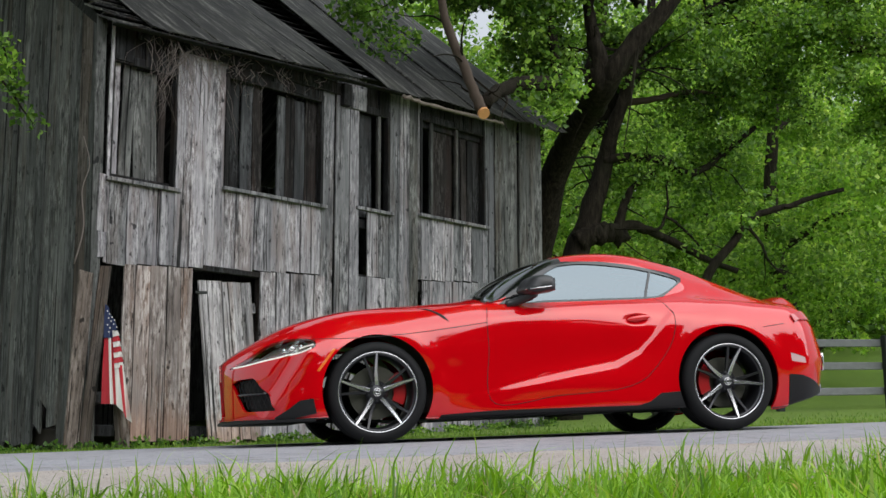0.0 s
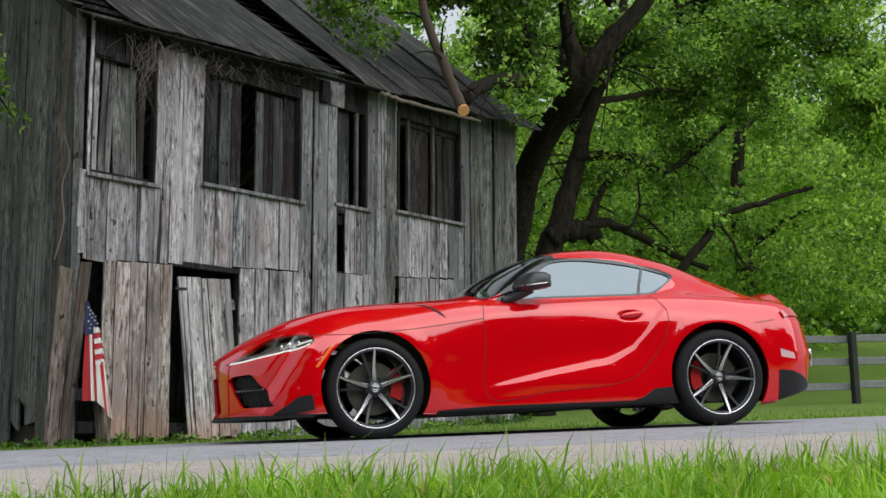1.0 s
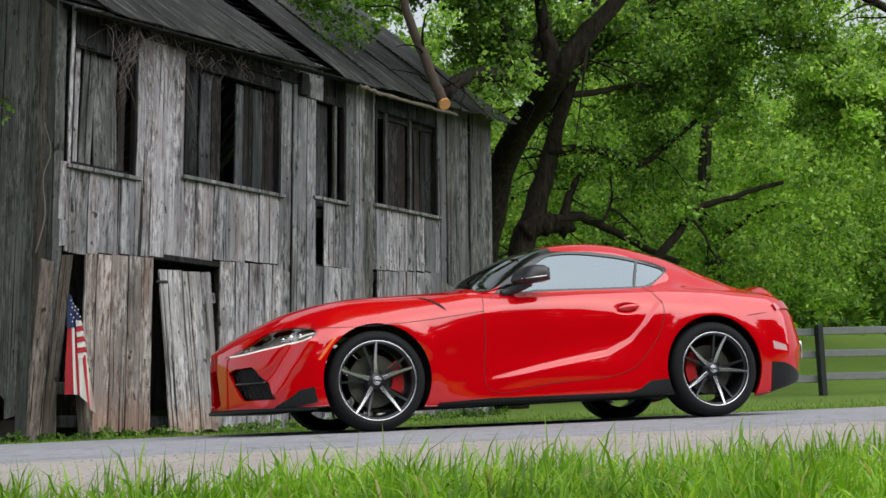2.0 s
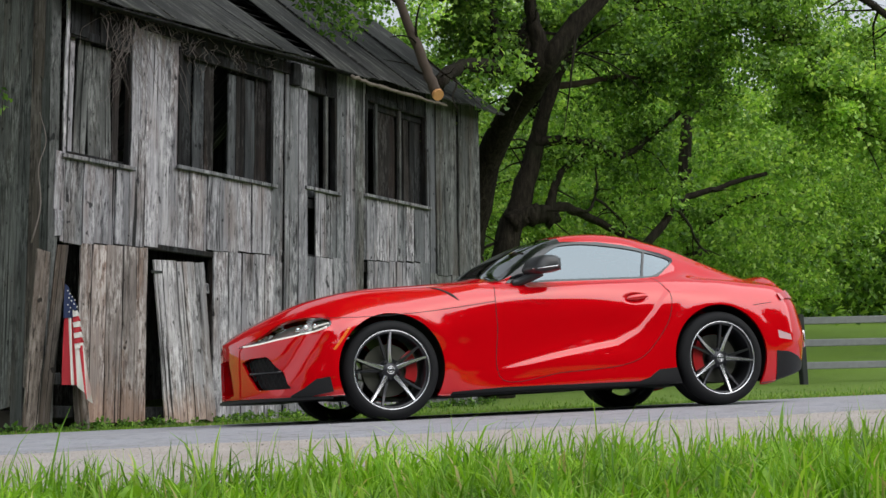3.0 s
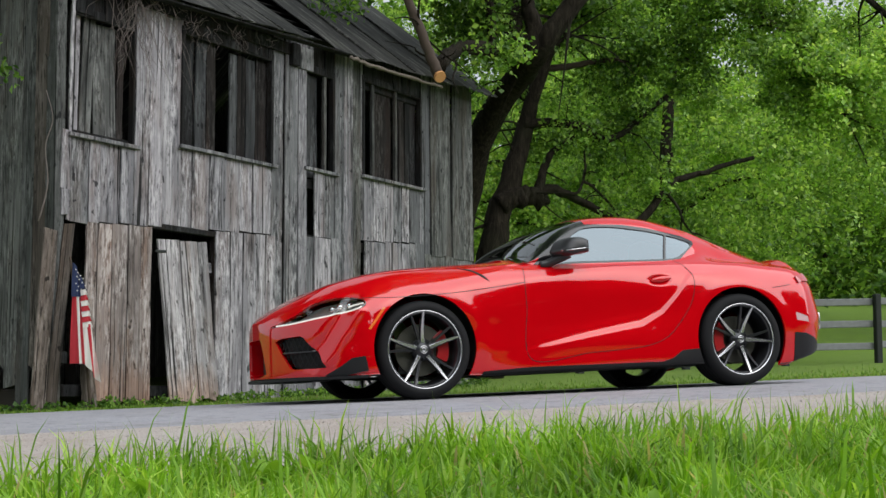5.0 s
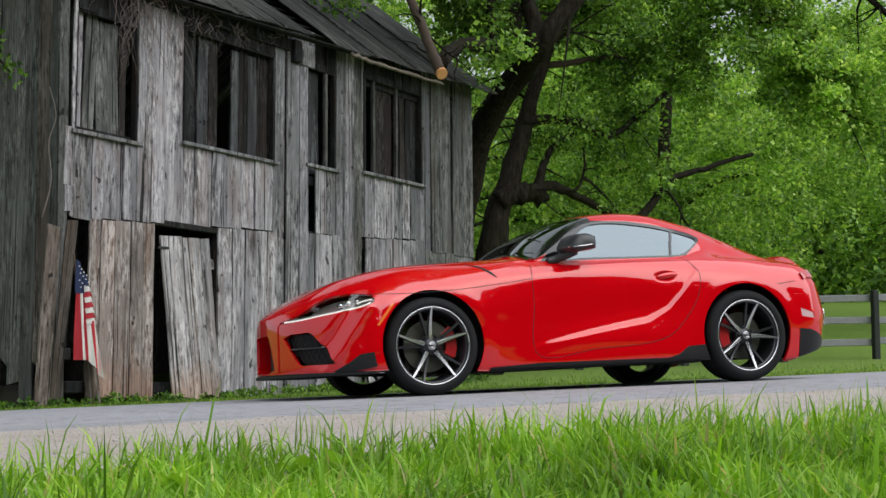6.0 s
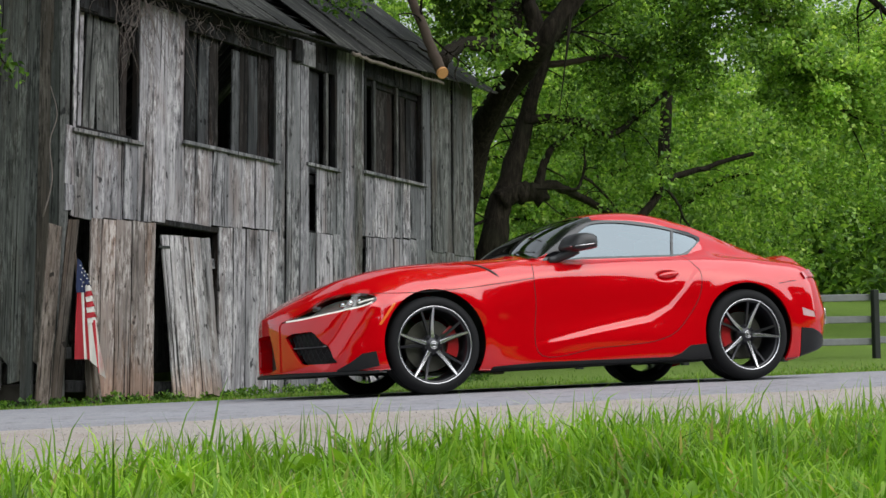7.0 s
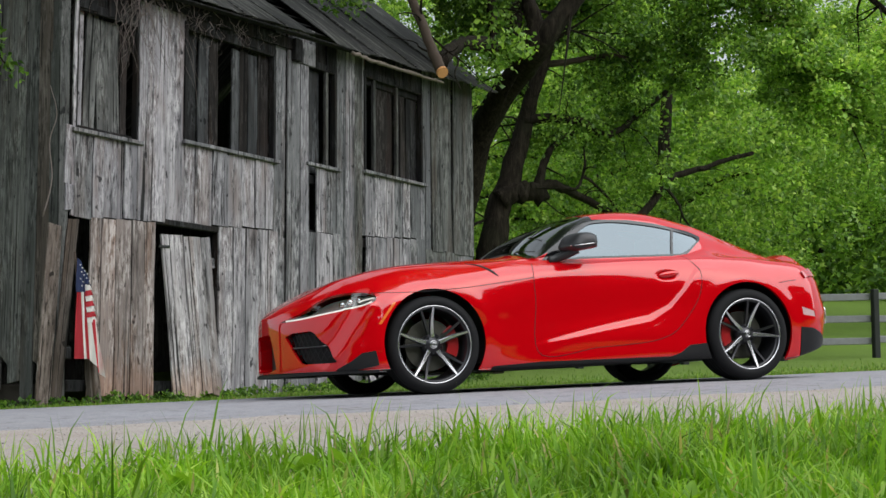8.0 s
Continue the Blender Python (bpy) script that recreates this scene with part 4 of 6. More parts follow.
def make_grass():
    rng = np.random.RandomState(44)
    n = 120000
    x, y = rng.uniform(-4.6, 5.0, n), rng.uniform(-6.6, -3.0, n)
    cl = np.array([noise.noise((a * 1.6, b * 1.6, 0)) + 0.5 * noise.noise((a * 5, b * 5, 2)) for a, b in zip(x, y)])
    edge = -3.55 + 0.10 * x + 0.25 * cl
    keep = rng.rand(n) < np.clip((edge - y) / 0.5, 0.0, 1) * np.clip(0.8 + cl, 0.25, 1)
    x, y, cl = x[keep], y[keep], cl[keep]
    h = rng.uniform(0.05, 0.155, len(x)) * np.clip(1.05 + 1.0 * cl, 0.45, 1.9) * np.where(rng.rand(len(x)) < 0.04, 1.5, 1.0)
    v, f = blades(x, y, h, rng.uniform(0.0026, 0.0072, len(x)), rng, 0.9)
    g = new("grass", fast_mesh("grass", v, f, GRASS))
    tagged(g, "long fresh green grass on the near verge", "grass", "", "stuff")
    # the verge goes on thinner to both sides and round the camera
    m = 40000
    x, y = rng.uniform(-16, 18, m), rng.uniform(-11, -3.6, m)
    far = ((x < -4.5) | (x > 4.9) | (y < -6.6)) & (np.hypot(x + 2.1, y + 7.85) > 1.4)
    v, f = blades(x[far], y[far], rng.uniform(0.05, 0.12, far.sum()), rng.uniform(0.003, 0.007, far.sum()), rng, 0.8)
    tagged(new("verge_grass", fast_mesh("verge_grass", v, f, GRASS)), "rough green grass of the wider verge", "grass", "", "stuff")
    # single blades and stalks that stray onto the gravel
    m = 900
    x, y = rng.uniform(-4.5, 4.5, m), -3.2 + 0.1 * rng.normal(size=m) - rng.rand(m) * 0.6
    v, f = blades(x, y, rng.uniform(0.08, 0.22, m), rng.uniform(0.0012, 0.0028, m), rng, 0.5)
    tagged(new("grass_stalks", fast_mesh("grass_stalks", v, f, GRASS)), "thin tall grass stalks at the gravel's edge", "grass", "", "stuff")
    # the lawn's uneven edge along the lane and its short turf
    m = 90000
    x, y = rng.uniform(-9, 16, m), 2.35 + rng.exponential(1.6, m)
    keep = y < 12
    v, f = blades(x[keep], y[keep], rng.uniform(0.03, 0.075, keep.sum()), rng.uniform(0.003, 0.007, keep.sum()), rng, 0.8)
    tagged(new("lawn_grass", fast_mesh("lawn_grass", v, f, TURF)), "short mown grass beside the lane", "grass", "", "stuff")


make_grass()


def make_gravel():
    """Loose stones along the edge of the asphalt."""
    rng = np.random.RandomState(9)
    n = 6000
    x = rng.uniform(-6, 9, n)
    y = np.concatenate([-1.8 + 0.35 * rng.normal(size=n // 8), rng.uniform(-3.8, -1.5, n - n // 8)])
    r = rng.uniform(0.0015, 0.005, n) * np.where(rng.rand(n) < 0.05, 1.8, 1)
    z = ground_z(x, y)
    base = np.array([(1, 0, 0), (-1, 0, 0), (0, 1, 0), (0, -1, 0), (0, 0, 0.7), (0, 0, -0.7)], float)
    tri = np.array([(0, 2, 4), (2, 1, 4), (1, 3, 4), (3, 0, 4), (2, 0, 5), (1, 2, 5), (3, 1, 5), (0, 3, 5)])
    v = base[None] * r[:, None, None] * rng.uniform(0.6, 1.3, (n, 6, 1)) + np.stack([x, y, z], 1)[:, None]
    f = tri[None] + (np.arange(n) * 6)[:, None, None]
    tagged(new("gravel", fast_mesh("gravel", v.reshape(-1, 3), f.reshape(-1, 3), STONE)), "small grey and tan stones on the shoulder", "gravel", "", "stuff")


def stone_material():
    n = Nodes("gravel_stones").set(Roughness=0.9)
    ge = n.node("ShaderNodeNewGeometry")
    n.color(n.ramp(ge.outputs["Random Per Island"], [(0.0, (0.28, 0.265, 0.25)), (0.5, (0.42, 0.40, 0.37)), (1.0, (0.60, 0.57, 0.54))]))
    return n.m


STONE = stone_material()
make_gravel()


def broad_weed(x, y, size, seed, leaves=7, label="broad-leaved green weed in the grass"):
    """A low plant of a few broad pointed leaves."""
    rng = np.random.RandomState(seed)
    z = float(ground_z(x, y))
    plant = tagged(new("weed"), label, "weed", "weeds")
    plant.matrix_basis = pose(x, y, z)
    for k in range(leaves):
        a = 6.283 * k / leaves + rng.uniform(-0.4, 0.4)
        el = rng.uniform(1.05, 1.45)
        ln, w = size * rng.uniform(0.7, 1.15), size * rng.uniform(0.16, 0.24)
        vs, fs, n = [], [], 7
        for i in range(n + 1):
            t = i / n
            r = ln * t * math.cos(el - 0.5 * t)
            h = ln * t * math.sin(el - 0.35 * t)
            ww = w * math.sin(math.pi * min(1, t * 0.93 + 0.06)) ** 0.8
            for o, dz in ((-1, 0.25 * ww), (0, 0), (1, 0.25 * ww)):
                vs.append((r * math.cos(a) - o * ww * math.sin(a), r * math.sin(a) + o * ww * math.cos(a), h + dz))
        for i in range(n):
            for q in (0, 1):
                b = 3 * i + q
                fs.append((b, b + 1, b + 4, b + 3))
        part_mesh("leaf", mesh_of("leaf", vs, fs, GRASS, True), plant)


for wx, wy, ws, wk in ((-1.95, -4.30, 0.135, 1), (-1.80, -4.22, 0.125, 2), (-0.75, -4.9, 0.12, 3), (0.3, -4.5, 0.12, 4), (-1.3, -5.3, 0.09, 5), (-2.3, -4.5, 0.11, 6)):
    broad_weed(wx, wy, ws, wk)


def base_weeds():
    """Creeping weeds along the foot of the barn."""
    rng = np.random.RandomState(77)
    c = []
    for s in np.arange(-1.6, 7.75, 0.07):
        for off in (-0.12, -0.35, -0.6):
            if rng.rand() < (0.6 if off > -0.3 else 0.22):
                q = off + rng.normal(0, 0.08)
                c.append((-2.1 + s * 0.822 - q * -0.569 * -1, 5.707 + s * 0.569 + q * 0.822, 0))
    c = np.array(c)
    c[:, 2] = ground_z(c[:, 0], c[:, 1]) + rng.uniform(-0.02, 0.05, len(c))
    v, f = leaf_cloud(c, rng.uniform(0.05, 0.12, len(c)), 26, 0.05, rng, -0.4)
    tagged(new("ground_weeds", fast_mesh("ground_weeds", v, f, LEAF)), "low leafy weeds along the foot of the barn", "weeds", "", "stuff")


base_weeds()


SHADE_CANOPY = [(4.8, 5.5, 11.2), (0.2, 3.6, 10.2), (2.4, 8.0, 12.4), (4.4, 2.6, 10.8), (-2.0, 3.0, 9.8), (3.6, 9.0, 11.5), (3.2, 6.6, 10.8), (2.6, 4.4, 10.2), (1.2, 2.4, 9.4), (-0.8, 1.2, 9.0), (-3.0, 0.6, 9.0), (1.0, 7.6, 11.8), (-1.0, 5.2, 11.0)]


def tree_by_wall():
    """A leafy tree beside the barn's end wall; a few low shoots hang before the boards. Its high crown is unseen, added
    for shade.
    """
    rng = np.random.RandomState(15)
    tree = tagged(new("tree"), "leafy tree beside the barn's end wall", "tree")
    limb(tree, [(-6.4, 6.0, -0.4), (-6.2, 5.9, 2.5), (-5.9, 5.7, 5.0), (-5.6, 5.6, 9.0)], 0.22, 0.06, rng, 14, "trunk", 9)
    low, high = [], []
    for q in ([(-6.0, 5.8, 4.2), (-4.6, 5.0, 4.3), (-3.4, 4.5, 3.9), (-2.72, 4.4, 3.12)], [(-6.0, 5.8, 4.8), (-4.2, 4.8, 4.8), (-3.2, 4.5, 4.1), (-2.95, 4.4, 3.6)]):
        L = limb(tree, q, 0.05, 0.006, rng, 18, "branch", 6)
        low += list(L[11:])
    for k in range(16):
        a = 6.283 * k / 16
        r = rng.uniform(2.6, 3.8) * (1.7 if math.cos(a + 0.55) > 0.3 else 1.0)
        z0 = rng.uniform(6.6, 8.2)
        L = limb(tree, [(-5.8, 5.7, z0), (-5.8 + 0.6 * r * math.cos(a), 5.7 + 0.6 * r * math.sin(a), z0 + 0.9), (-5.8 + r * math.cos(a), 5.7 + r * math.sin(a), z0 + 1.2)], 0.06, 0.015, rng, 10, "branch", 6)
        high += [L[i] + rng.normal(0, 0.4, 3) for i in (4, 5, 6, 7, 8, 9) for _ in range(4)]
    # long limbs out of view, added to shade lane and barn and darken the bonnet
    for q in SHADE_CANOPY:
        L = limb(tree, [(-5.65, 5.6, 7.2), (-5.0 + 0.25 * (q[0] + 5), 5.6 + 0.25 * (q[1] - 5.6), 9.0), (0.5 * (q[0] - 5.6), 0.5 * (q[1] + 5.6), q[2] + 0.6), q], 0.11, 0.02, rng, 14, "branch", 6)
        high += [L[i] + rng.normal(0, 1, 3) * np.array([1.0, 1.0, 0.4]) for i in range(5, 14) for _ in range(5)]
    low, high = np.array(low), np.array(high)
    v0, f0 = leaf_cloud(low, np.full(len(low), 0.17), 30, 0.085, rng)
    v1, f1 = leaf_cloud(high, rng.uniform(0.5, 0.9, len(high)), 100, 0.19, rng)
    part_mesh("crown", fast_mesh("crown", np.vstack([v0, v1]), np.vstack([f0, f1 + len(v0)]), LEAF), tree)["kind"] = "stuff"


tree_by_wall()


# ---- flag by the barn's corner ----
def cloth(kind, color):
    n = Nodes(kind).set(Roughness=0.9)
    v = n.coords()
    f = n.noise(v, 14, 5)
    n.color(n.mix(f, tuple(c * 0.8 for c in color), color)).bump(n.noise(v, 700, 2), 0.2, 0.001)
    return n.m


def make_flag():
    """A flag that hangs in folds from a short leaning staff, a weathered stump at its foot."""
    red, white, blue = cloth("red_cloth", (0.50, 0.03, 0.045)), cloth("white_cloth", (0.78, 0.76, 0.74)), cloth("blue_cloth", (0.035, 0.05, 0.13))
    flag = tagged(new("flag"), "red, white and blue striped flag hanging limp in folds", "flag")
    flag.matrix_basis = pose(-2.1, 5.707, 0, 0, 0, 34.69) @ pose(-0.12, -0.28, 0.0, 0, 0, -18)
    v, f = tube(spline([(0.27, 0.03, -0.05), (0.20, 0.03, 0.5), (0.08, 0.02, 1.0), (0.0, 0.0, 1.52)], 12), np.linspace(0.016, 0.012, 12), 8)
    part_mesh("staff", mesh_of("staff", v, f, POLE_WOOD, True), flag, "thin leaning wooden staff")

    def drape(name, u0, u1, top, bottom, mat, n=8, m=22):
        """A strip of cloth between two folds; u runs across the hanging flag, t down it."""
        vs, fs = [], []
        for i in range(n + 1):
            u = u0 + (u1 - u0) * i / n
            for j in range(m + 1):
                t = j / m
                z = top(u) + (bottom(u) - top(u)) * t
                k = min(1, (1.46 - z) / 1.25)
                x = 0.005 + (0.02 + 0.28 * u) * (0.30 + 0.70 * k ** 0.8) + 0.05 * k * (u > 0.6) * (u - 0.6) * 2
                y = -0.05 + (0.045 * math.sin(u * 14 + 1.2 * t) + 0.02 * math.sin(u * 27 + 3 * t)) * (0.4 + 0.6 * k)
                vs.append((x, y, z))
        for i in range(n):
            for j in range(m):
                a = i * (m + 1) + j
                fs.append((a, a + m + 1, a + m + 2, a + 1))
        return part_mesh(name, mesh_of(name, vs, fs, mat, True), flag)

    low = lambda u: 0.42 - 0.19 * max(0, u - 0.55) / 0.45
    cant = lambda u: 1.105 if u < 0.58 else 1.19
    drape("canton", 0.0, 0.575, lambda u: 1.46 - 0.30 * u * u, cant, blue, 10, 12)
    drape("canton", 0.585, 1.0, lambda u: 1.46 - 0.30 * u * u, cant, blue, 6, 12)
    edges = [0.0, 0.27, 0.50, 0.58, 0.74, 0.90, 1.0]
    for k in range(6):
        drape("stripe", edges[k], edges[k + 1], (lambda u: 1.105) if k < 3 else (lambda u: 0.80 + 0.03 * u), low, red if k % 2 == 0 else white, 4, 22)
    # the fold that shows its stripes crosswise
    for k in range(7):
        drape("stripe", 0.58, 1.0, lambda u, k=k: 1.19 - 0.055 * k + 0.04 * (u - 1), lambda u, k=k: 1.135 - 0.055 * k + 0.04 * (u - 1), white if k % 2 == 0 else red, 5, 4)
    rng = np.random.RandomState(6)
    for k in range(13):
        u, z = 0.12 + 0.2 * (k % 4) + 0.1 * ((k // 4) % 2), 1.38 - 0.072 * (k // 4) - 0.03 * (k % 4)
        kk = min(1, (1.46 - z) / 1.25)
        x = 0.005 + (0.02 + 0.28 * u) * (0.30 + 0.70 * kk ** 0.8)
        pts = [((0.010 if i % 2 == 0 else 0.004) * math.sin(i * math.pi / 5), (0.010 if i % 2 == 0 else 0.004) * math.cos(i * math.pi / 5)) for i in range(10)]
        v, f = prism(pts, -0.002, 0.002)
        part_mesh("star", mesh_of("star", v, f, white), flag, "", pose(x, -0.105, z))
    stump = tagged(new("stump_post"), "short weathered wooden post leaning at the barn's corner", "post")
    stump.matrix_basis = pose(-2.1, 5.707, 0, 0, 0, 34.69) @ pose(0.22, -0.22, -0.12)
    v, f = tube([(0, 0, 0), (-0.01, 0, 0.2), (-0.03, 0.01, 0.42), (-0.05, 0.01, 0.62)], [0.085, 0.08, 0.075, 0.06], 9, 0.3, 3)
    part_mesh("post", mesh_of("post", v, f, WOOD_ROT), stump)


make_flag()


# ---- car: the skin ----
def hermite(xs, ys, q):
    """Monotone cubic through the points, which does not overshoot."""
    xs, ys, q = np.array(xs, float), np.array(ys, float), np.asarray(q, float)
    h, d = np.diff(xs), np.diff(ys) / np.diff(xs)
    m = np.zeros_like(ys)
    m[0], m[-1] = d[0], d[-1]
    for i in range(1, len(xs) - 1):
        if d[i - 1] * d[i] > 0:
            w1, w2 = 2 * h[i] + h[i - 1], h[i] + 2 * h[i - 1]
            m[i] = (w1 + w2) / (w1 / d[i - 1] + w2 / d[i])
    i = np.clip(np.searchsorted(xs, q) - 1, 0, len(xs) - 2)
    t = np.clip((q - xs[i]) / h[i], 0, 1)
    return ((1 + 2 * t) * (1 - t) ** 2 * ys[i] + t * (1 - t) ** 2 * h[i] * m[i] + t * t * (3 - 2 * t) * ys[i + 1] + t * t * (t - 1) * h[i] * m[i + 1])


NOSE, TAIL = -0.98, 3.41
# long lines of the body from the spine down to the floor: (x, half width, height)
LINES = [
    [(-0.98, 0, 0.575), (-0.9, 0, 0.635), (-0.75, 0, 0.715), (-0.5, 0, 0.81), (-0.1, 0, 0.885), (0.33, 0, 0.915), (0.6, 0, 0.940), (0.72, 0, 0.975), (1.0, 0, 1.15),
     (1.25, 0, 1.265), (1.5, 0, 1.322), (1.75, 0, 1.340), (2.0, 0, 1.326), (2.3, 0, 1.265), (2.6, 0, 1.155), (2.9, 0, 1.022), (3.08, 0, 0.965), (3.2, 0, 0.975), (3.27, 0, 0.985), (3.32, 0, 0.93), (3.41, 0, 0.80)],
    [(-0.98, 0.42, 0.57), (-0.9, 0.42, 0.63), (-0.75, 0.43, 0.715), (-0.5, 0.46, 0.825), (-0.1, 0.48, 0.905), (0.33, 0.48, 0.932), (0.6, 0.46, 0.953), (0.76, 0.43, 0.985), (1.0, 0.40, 1.128),
     (1.25, 0.38, 1.246), (1.5, 0.37, 1.302), (1.75, 0.36, 1.318), (2.3, 0.34, 1.243), (2.6, 0.335, 1.132), (2.9, 0.36, 1.0), (3.08, 0.40, 0.945), (3.2, 0.42, 0.965), (3.27, 0.42, 0.98), (3.32, 0.42, 0.92), (3.41, 0.42, 0.79)],
    [(-0.98, 0.66, 0.555), (-0.9, 0.66, 0.60), (-0.75, 0.67, 0.675), (-0.5, 0.69, 0.775), (-0.1, 0.70, 0.868), (0.33, 0.69, 0.90), (0.6, 0.72, 0.915), (0.80, 0.765, 0.928), (1.0, 0.70, 1.035),
     (1.2, 0.625, 1.155), (1.35, 0.580, 1.214), (1.6, 0.552, 1.238), (1.9, 0.542, 1.227), (2.2, 0.535, 1.165), (2.5, 0.52, 1.075), (2.8, 0.53, 0.98), (3.08, 0.58, 0.91), (3.27, 0.60, 0.945), (3.32, 0.60, 0.88), (3.41, 0.60, 0.77)],
    [(-0.98, 0.83, 0.53), (-0.9, 0.83, 0.56), (-0.75, 0.845, 0.61), (-0.5, 0.855, 0.69), (-0.1, 0.825, 0.785), (0.33, 0.815, 0.845), (0.6, 0.81, 0.88), (0.8, 0.79, 0.908), (1.2, 0.775, 0.928),
     (1.6, 0.76, 0.94), (2.0, 0.738, 0.958), (2.25, 0.69, 0.985), (2.5, 0.665, 0.945), (2.8, 0.67, 0.91), (3.05, 0.70, 0.882), (3.27, 0.76, 0.86), (3.41, 0.74, 0.74)],
    [(-0.98, 0.93, 0.50), (-0.75, 0.94, 0.56), (-0.5, 0.945, 0.615), (-0.1, 0.895, 0.70), (0.33, 0.89, 0.76), (0.7, 0.885, 0.80), (1.2, 0.862, 0.855), (1.6, 0.845, 0.878), (2.0, 0.825, 0.885),
     (2.25, 0.815, 0.893), (2.5, 0.812, 0.905), (2.8, 0.80, 0.88), (3.05, 0.80, 0.845), (3.27, 0.84, 0.79), (3.41, 0.82, 0.69)],
    [(-0.98, 0.97, 0.44), (-0.75, 0.97, 0.47), (-0.5, 0.965, 0.50), (-0.1, 0.925, 0.585), (0.4, 0.915, 0.615), (0.8, 0.899, 0.68), (1.2, 0.889, 0.72), (1.6, 0.882, 0.74), (2.0, 0.882, 0.75),
     (2.25, 0.892, 0.775), (2.5, 0.900, 0.79), (2.8, 0.888, 0.77), (3.05, 0.88, 0.72), (3.41, 0.86, 0.60)],
    [(-0.98, 0.97, 0.36), (-0.5, 0.972, 0.39), (-0.1, 0.928, 0.46), (0.4, 0.908, 0.45), (0.8, 0.894, 0.46), (1.2, 0.884, 0.49), (1.6, 0.879, 0.54), (2.0, 0.893, 0.56), (2.25, 0.914, 0.58),
     (2.5, 0.93, 0.61), (2.8, 0.915, 0.60), (3.05, 0.90, 0.52), (3.41, 0.86, 0.49)],
    [(-0.98, 0.97, 0.27), (-0.5, 0.982, 0.29), (-0.1, 0.93, 0.31), (0.4, 0.905, 0.285), (0.8, 0.893, 0.30), (1.2, 0.900, 0.325), (1.6, 0.905, 0.335), (2.0, 0.908, 0.33), (2.5, 0.925, 0.34),
     (2.8, 0.91, 0.34), (3.05, 0.89, 0.34), (3.41, 0.84, 0.37)],
    [(-0.98, 0.955, 0.185), (-0.5, 0.975, 0.18), (-0.1, 0.92, 0.19), (0.4, 0.885, 0.155), (0.8, 0.885, 0.16), (1.2, 0.89, 0.165), (2.0, 0.895, 0.175), (2.5, 0.90, 0.19), (2.8, 0.89, 0.15),
     (3.05, 0.86, 0.20), (3.41, 0.80, 0.27)],
    [(-0.98, 0.85, 0.178), (-0.5, 0.87, 0.172), (0.4, 0.80, 0.15), (2.0, 0.80, 0.165), (2.8, 0.80, 0.16), (3.41, 0.70, 0.265)],
    [(-0.98, 0, 0.176), (-0.5, 0, 0.17), (0.4, 0, 0.15), (2.0, 0, 0.16), (2.8, 0, 0.17), (3.41, 0, 0.262)],
]


def plan_factor(x):
    f = np.ones_like(x)
    s = np.clip((x - NOSE) / 0.78, 0, 1)
    f *= (1 - (1 - s) ** 2) ** (1 / 2.2)
    s = np.clip((TAIL - x) / 0.42, 0, 1)
    return f * (1 - (1 - s) ** 2) ** (1 / 4.0)


def skin_grid(nu=460, nv=230):
    """The left half of the skin as a grid of points (x, half width, height), with v counting the long lines."""
    u = np.linspace(0, 1, nu)
    e = 0.5 - 0.5 * np.cos(np.pi * u)
    x = NOSE + (TAIL - NOSE) * (0.55 * u + 0.45 * e)
    F = plan_factor(x)
    W = np.array([hermite([p[0] for p in L], [p[1] for p in L], x) * F for L in LINES])
    Z = np.array([hermite([p[0] for p in L], [p[2] for p in L], x) for L in LINES])
    k = np.arange(len(LINES))
    v = np.concatenate([np.linspace(0, 8, nv - 12, endpoint=False), np.linspace(8, 10, 12)])
    P = np.zeros((nu, nv, 3))
    for i in range(nu):
        P[i, :, 0] = x[i]
        for c, src in ((1, W), (2, Z)):
            s = src[:, i]
            m = np.zeros_like(s)
            m[1:-1] = (s[2:] - s[:-2]) / 2
            m[0], m[-1] = (0 if c == 2 else s[1] - s[0]), s[-1] - s[-2]
            m[8] = 0.6 * m[8]
            j = np.clip(v.astype(int), 0, len(k) - 2)
            t = v - j
            P[i, :, c] = ((1 + 2 * t) * (1 - t) ** 2 * s[j] + t * (1 - t) ** 2 * m[j] + t * t * (3 - 2 * t) * s[j + 1] + t * t * (t - 1) * m[j + 1])
    P[:, :, 1] = np.maximum(P[:, :, 1], 0)
    return P, v


def grid_normals(P):
    du, dv = np.gradient(P, axis=0), np.gradient(P, axis=1)
    n = np.cross(du, dv)
    ln = np.linalg.norm(n, axis=2, keepdims=True)
    n = n / np.maximum(ln, 1e-9)
    n[0, :] = n[1, :]
    n[-1, :] = n[-2, :]
    return n


# ---- car: cutting the skin into panels ----
def poly_dist(poly, x, z):
    """Signed distance from a closed outline, negative inside."""
    p = np.array(poly, float)
    d = np.full(x.shape, 1e9)
    inside = np.zeros(x.shape, bool)
    for (ax, az), (bx, bz) in zip(p, np.roll(p, -1, axis=0)):
        ex, ez = bx - ax, bz - az
        t = np.clip(((x - ax) * ex + (z - az) * ez) / (ex * ex + ez * ez), 0, 1)
        d = np.minimum(d, np.hypot(x - ax - t * ex, z - az - t * ez))
        cross = ((az > z) != (bz > z)) & (x < (bx - ax) * (z - az) / (bz - az + 1e-12) + ax)
        inside ^= cross
    return np.where(inside, -d, d)


def rounded(points, n=64):
    """A smooth closed outline through the points."""
    P = np.array(points, float)
    k = len(P)
    out = []
    for s in np.linspace(0, k, n, endpoint=False):
        i, t = int(s), s - int(s)
        a, b, c, d = P[(i - 1) % k], P[i], P[(i + 1) % k], P[(i + 2) % k]
        out.append(0.5 * (2 * b + (c - a) * t + (2 * a - 5 * b + 4 * c - d) * t * t + (3 * b - a - 3 * c + d) * t ** 3))
    return out


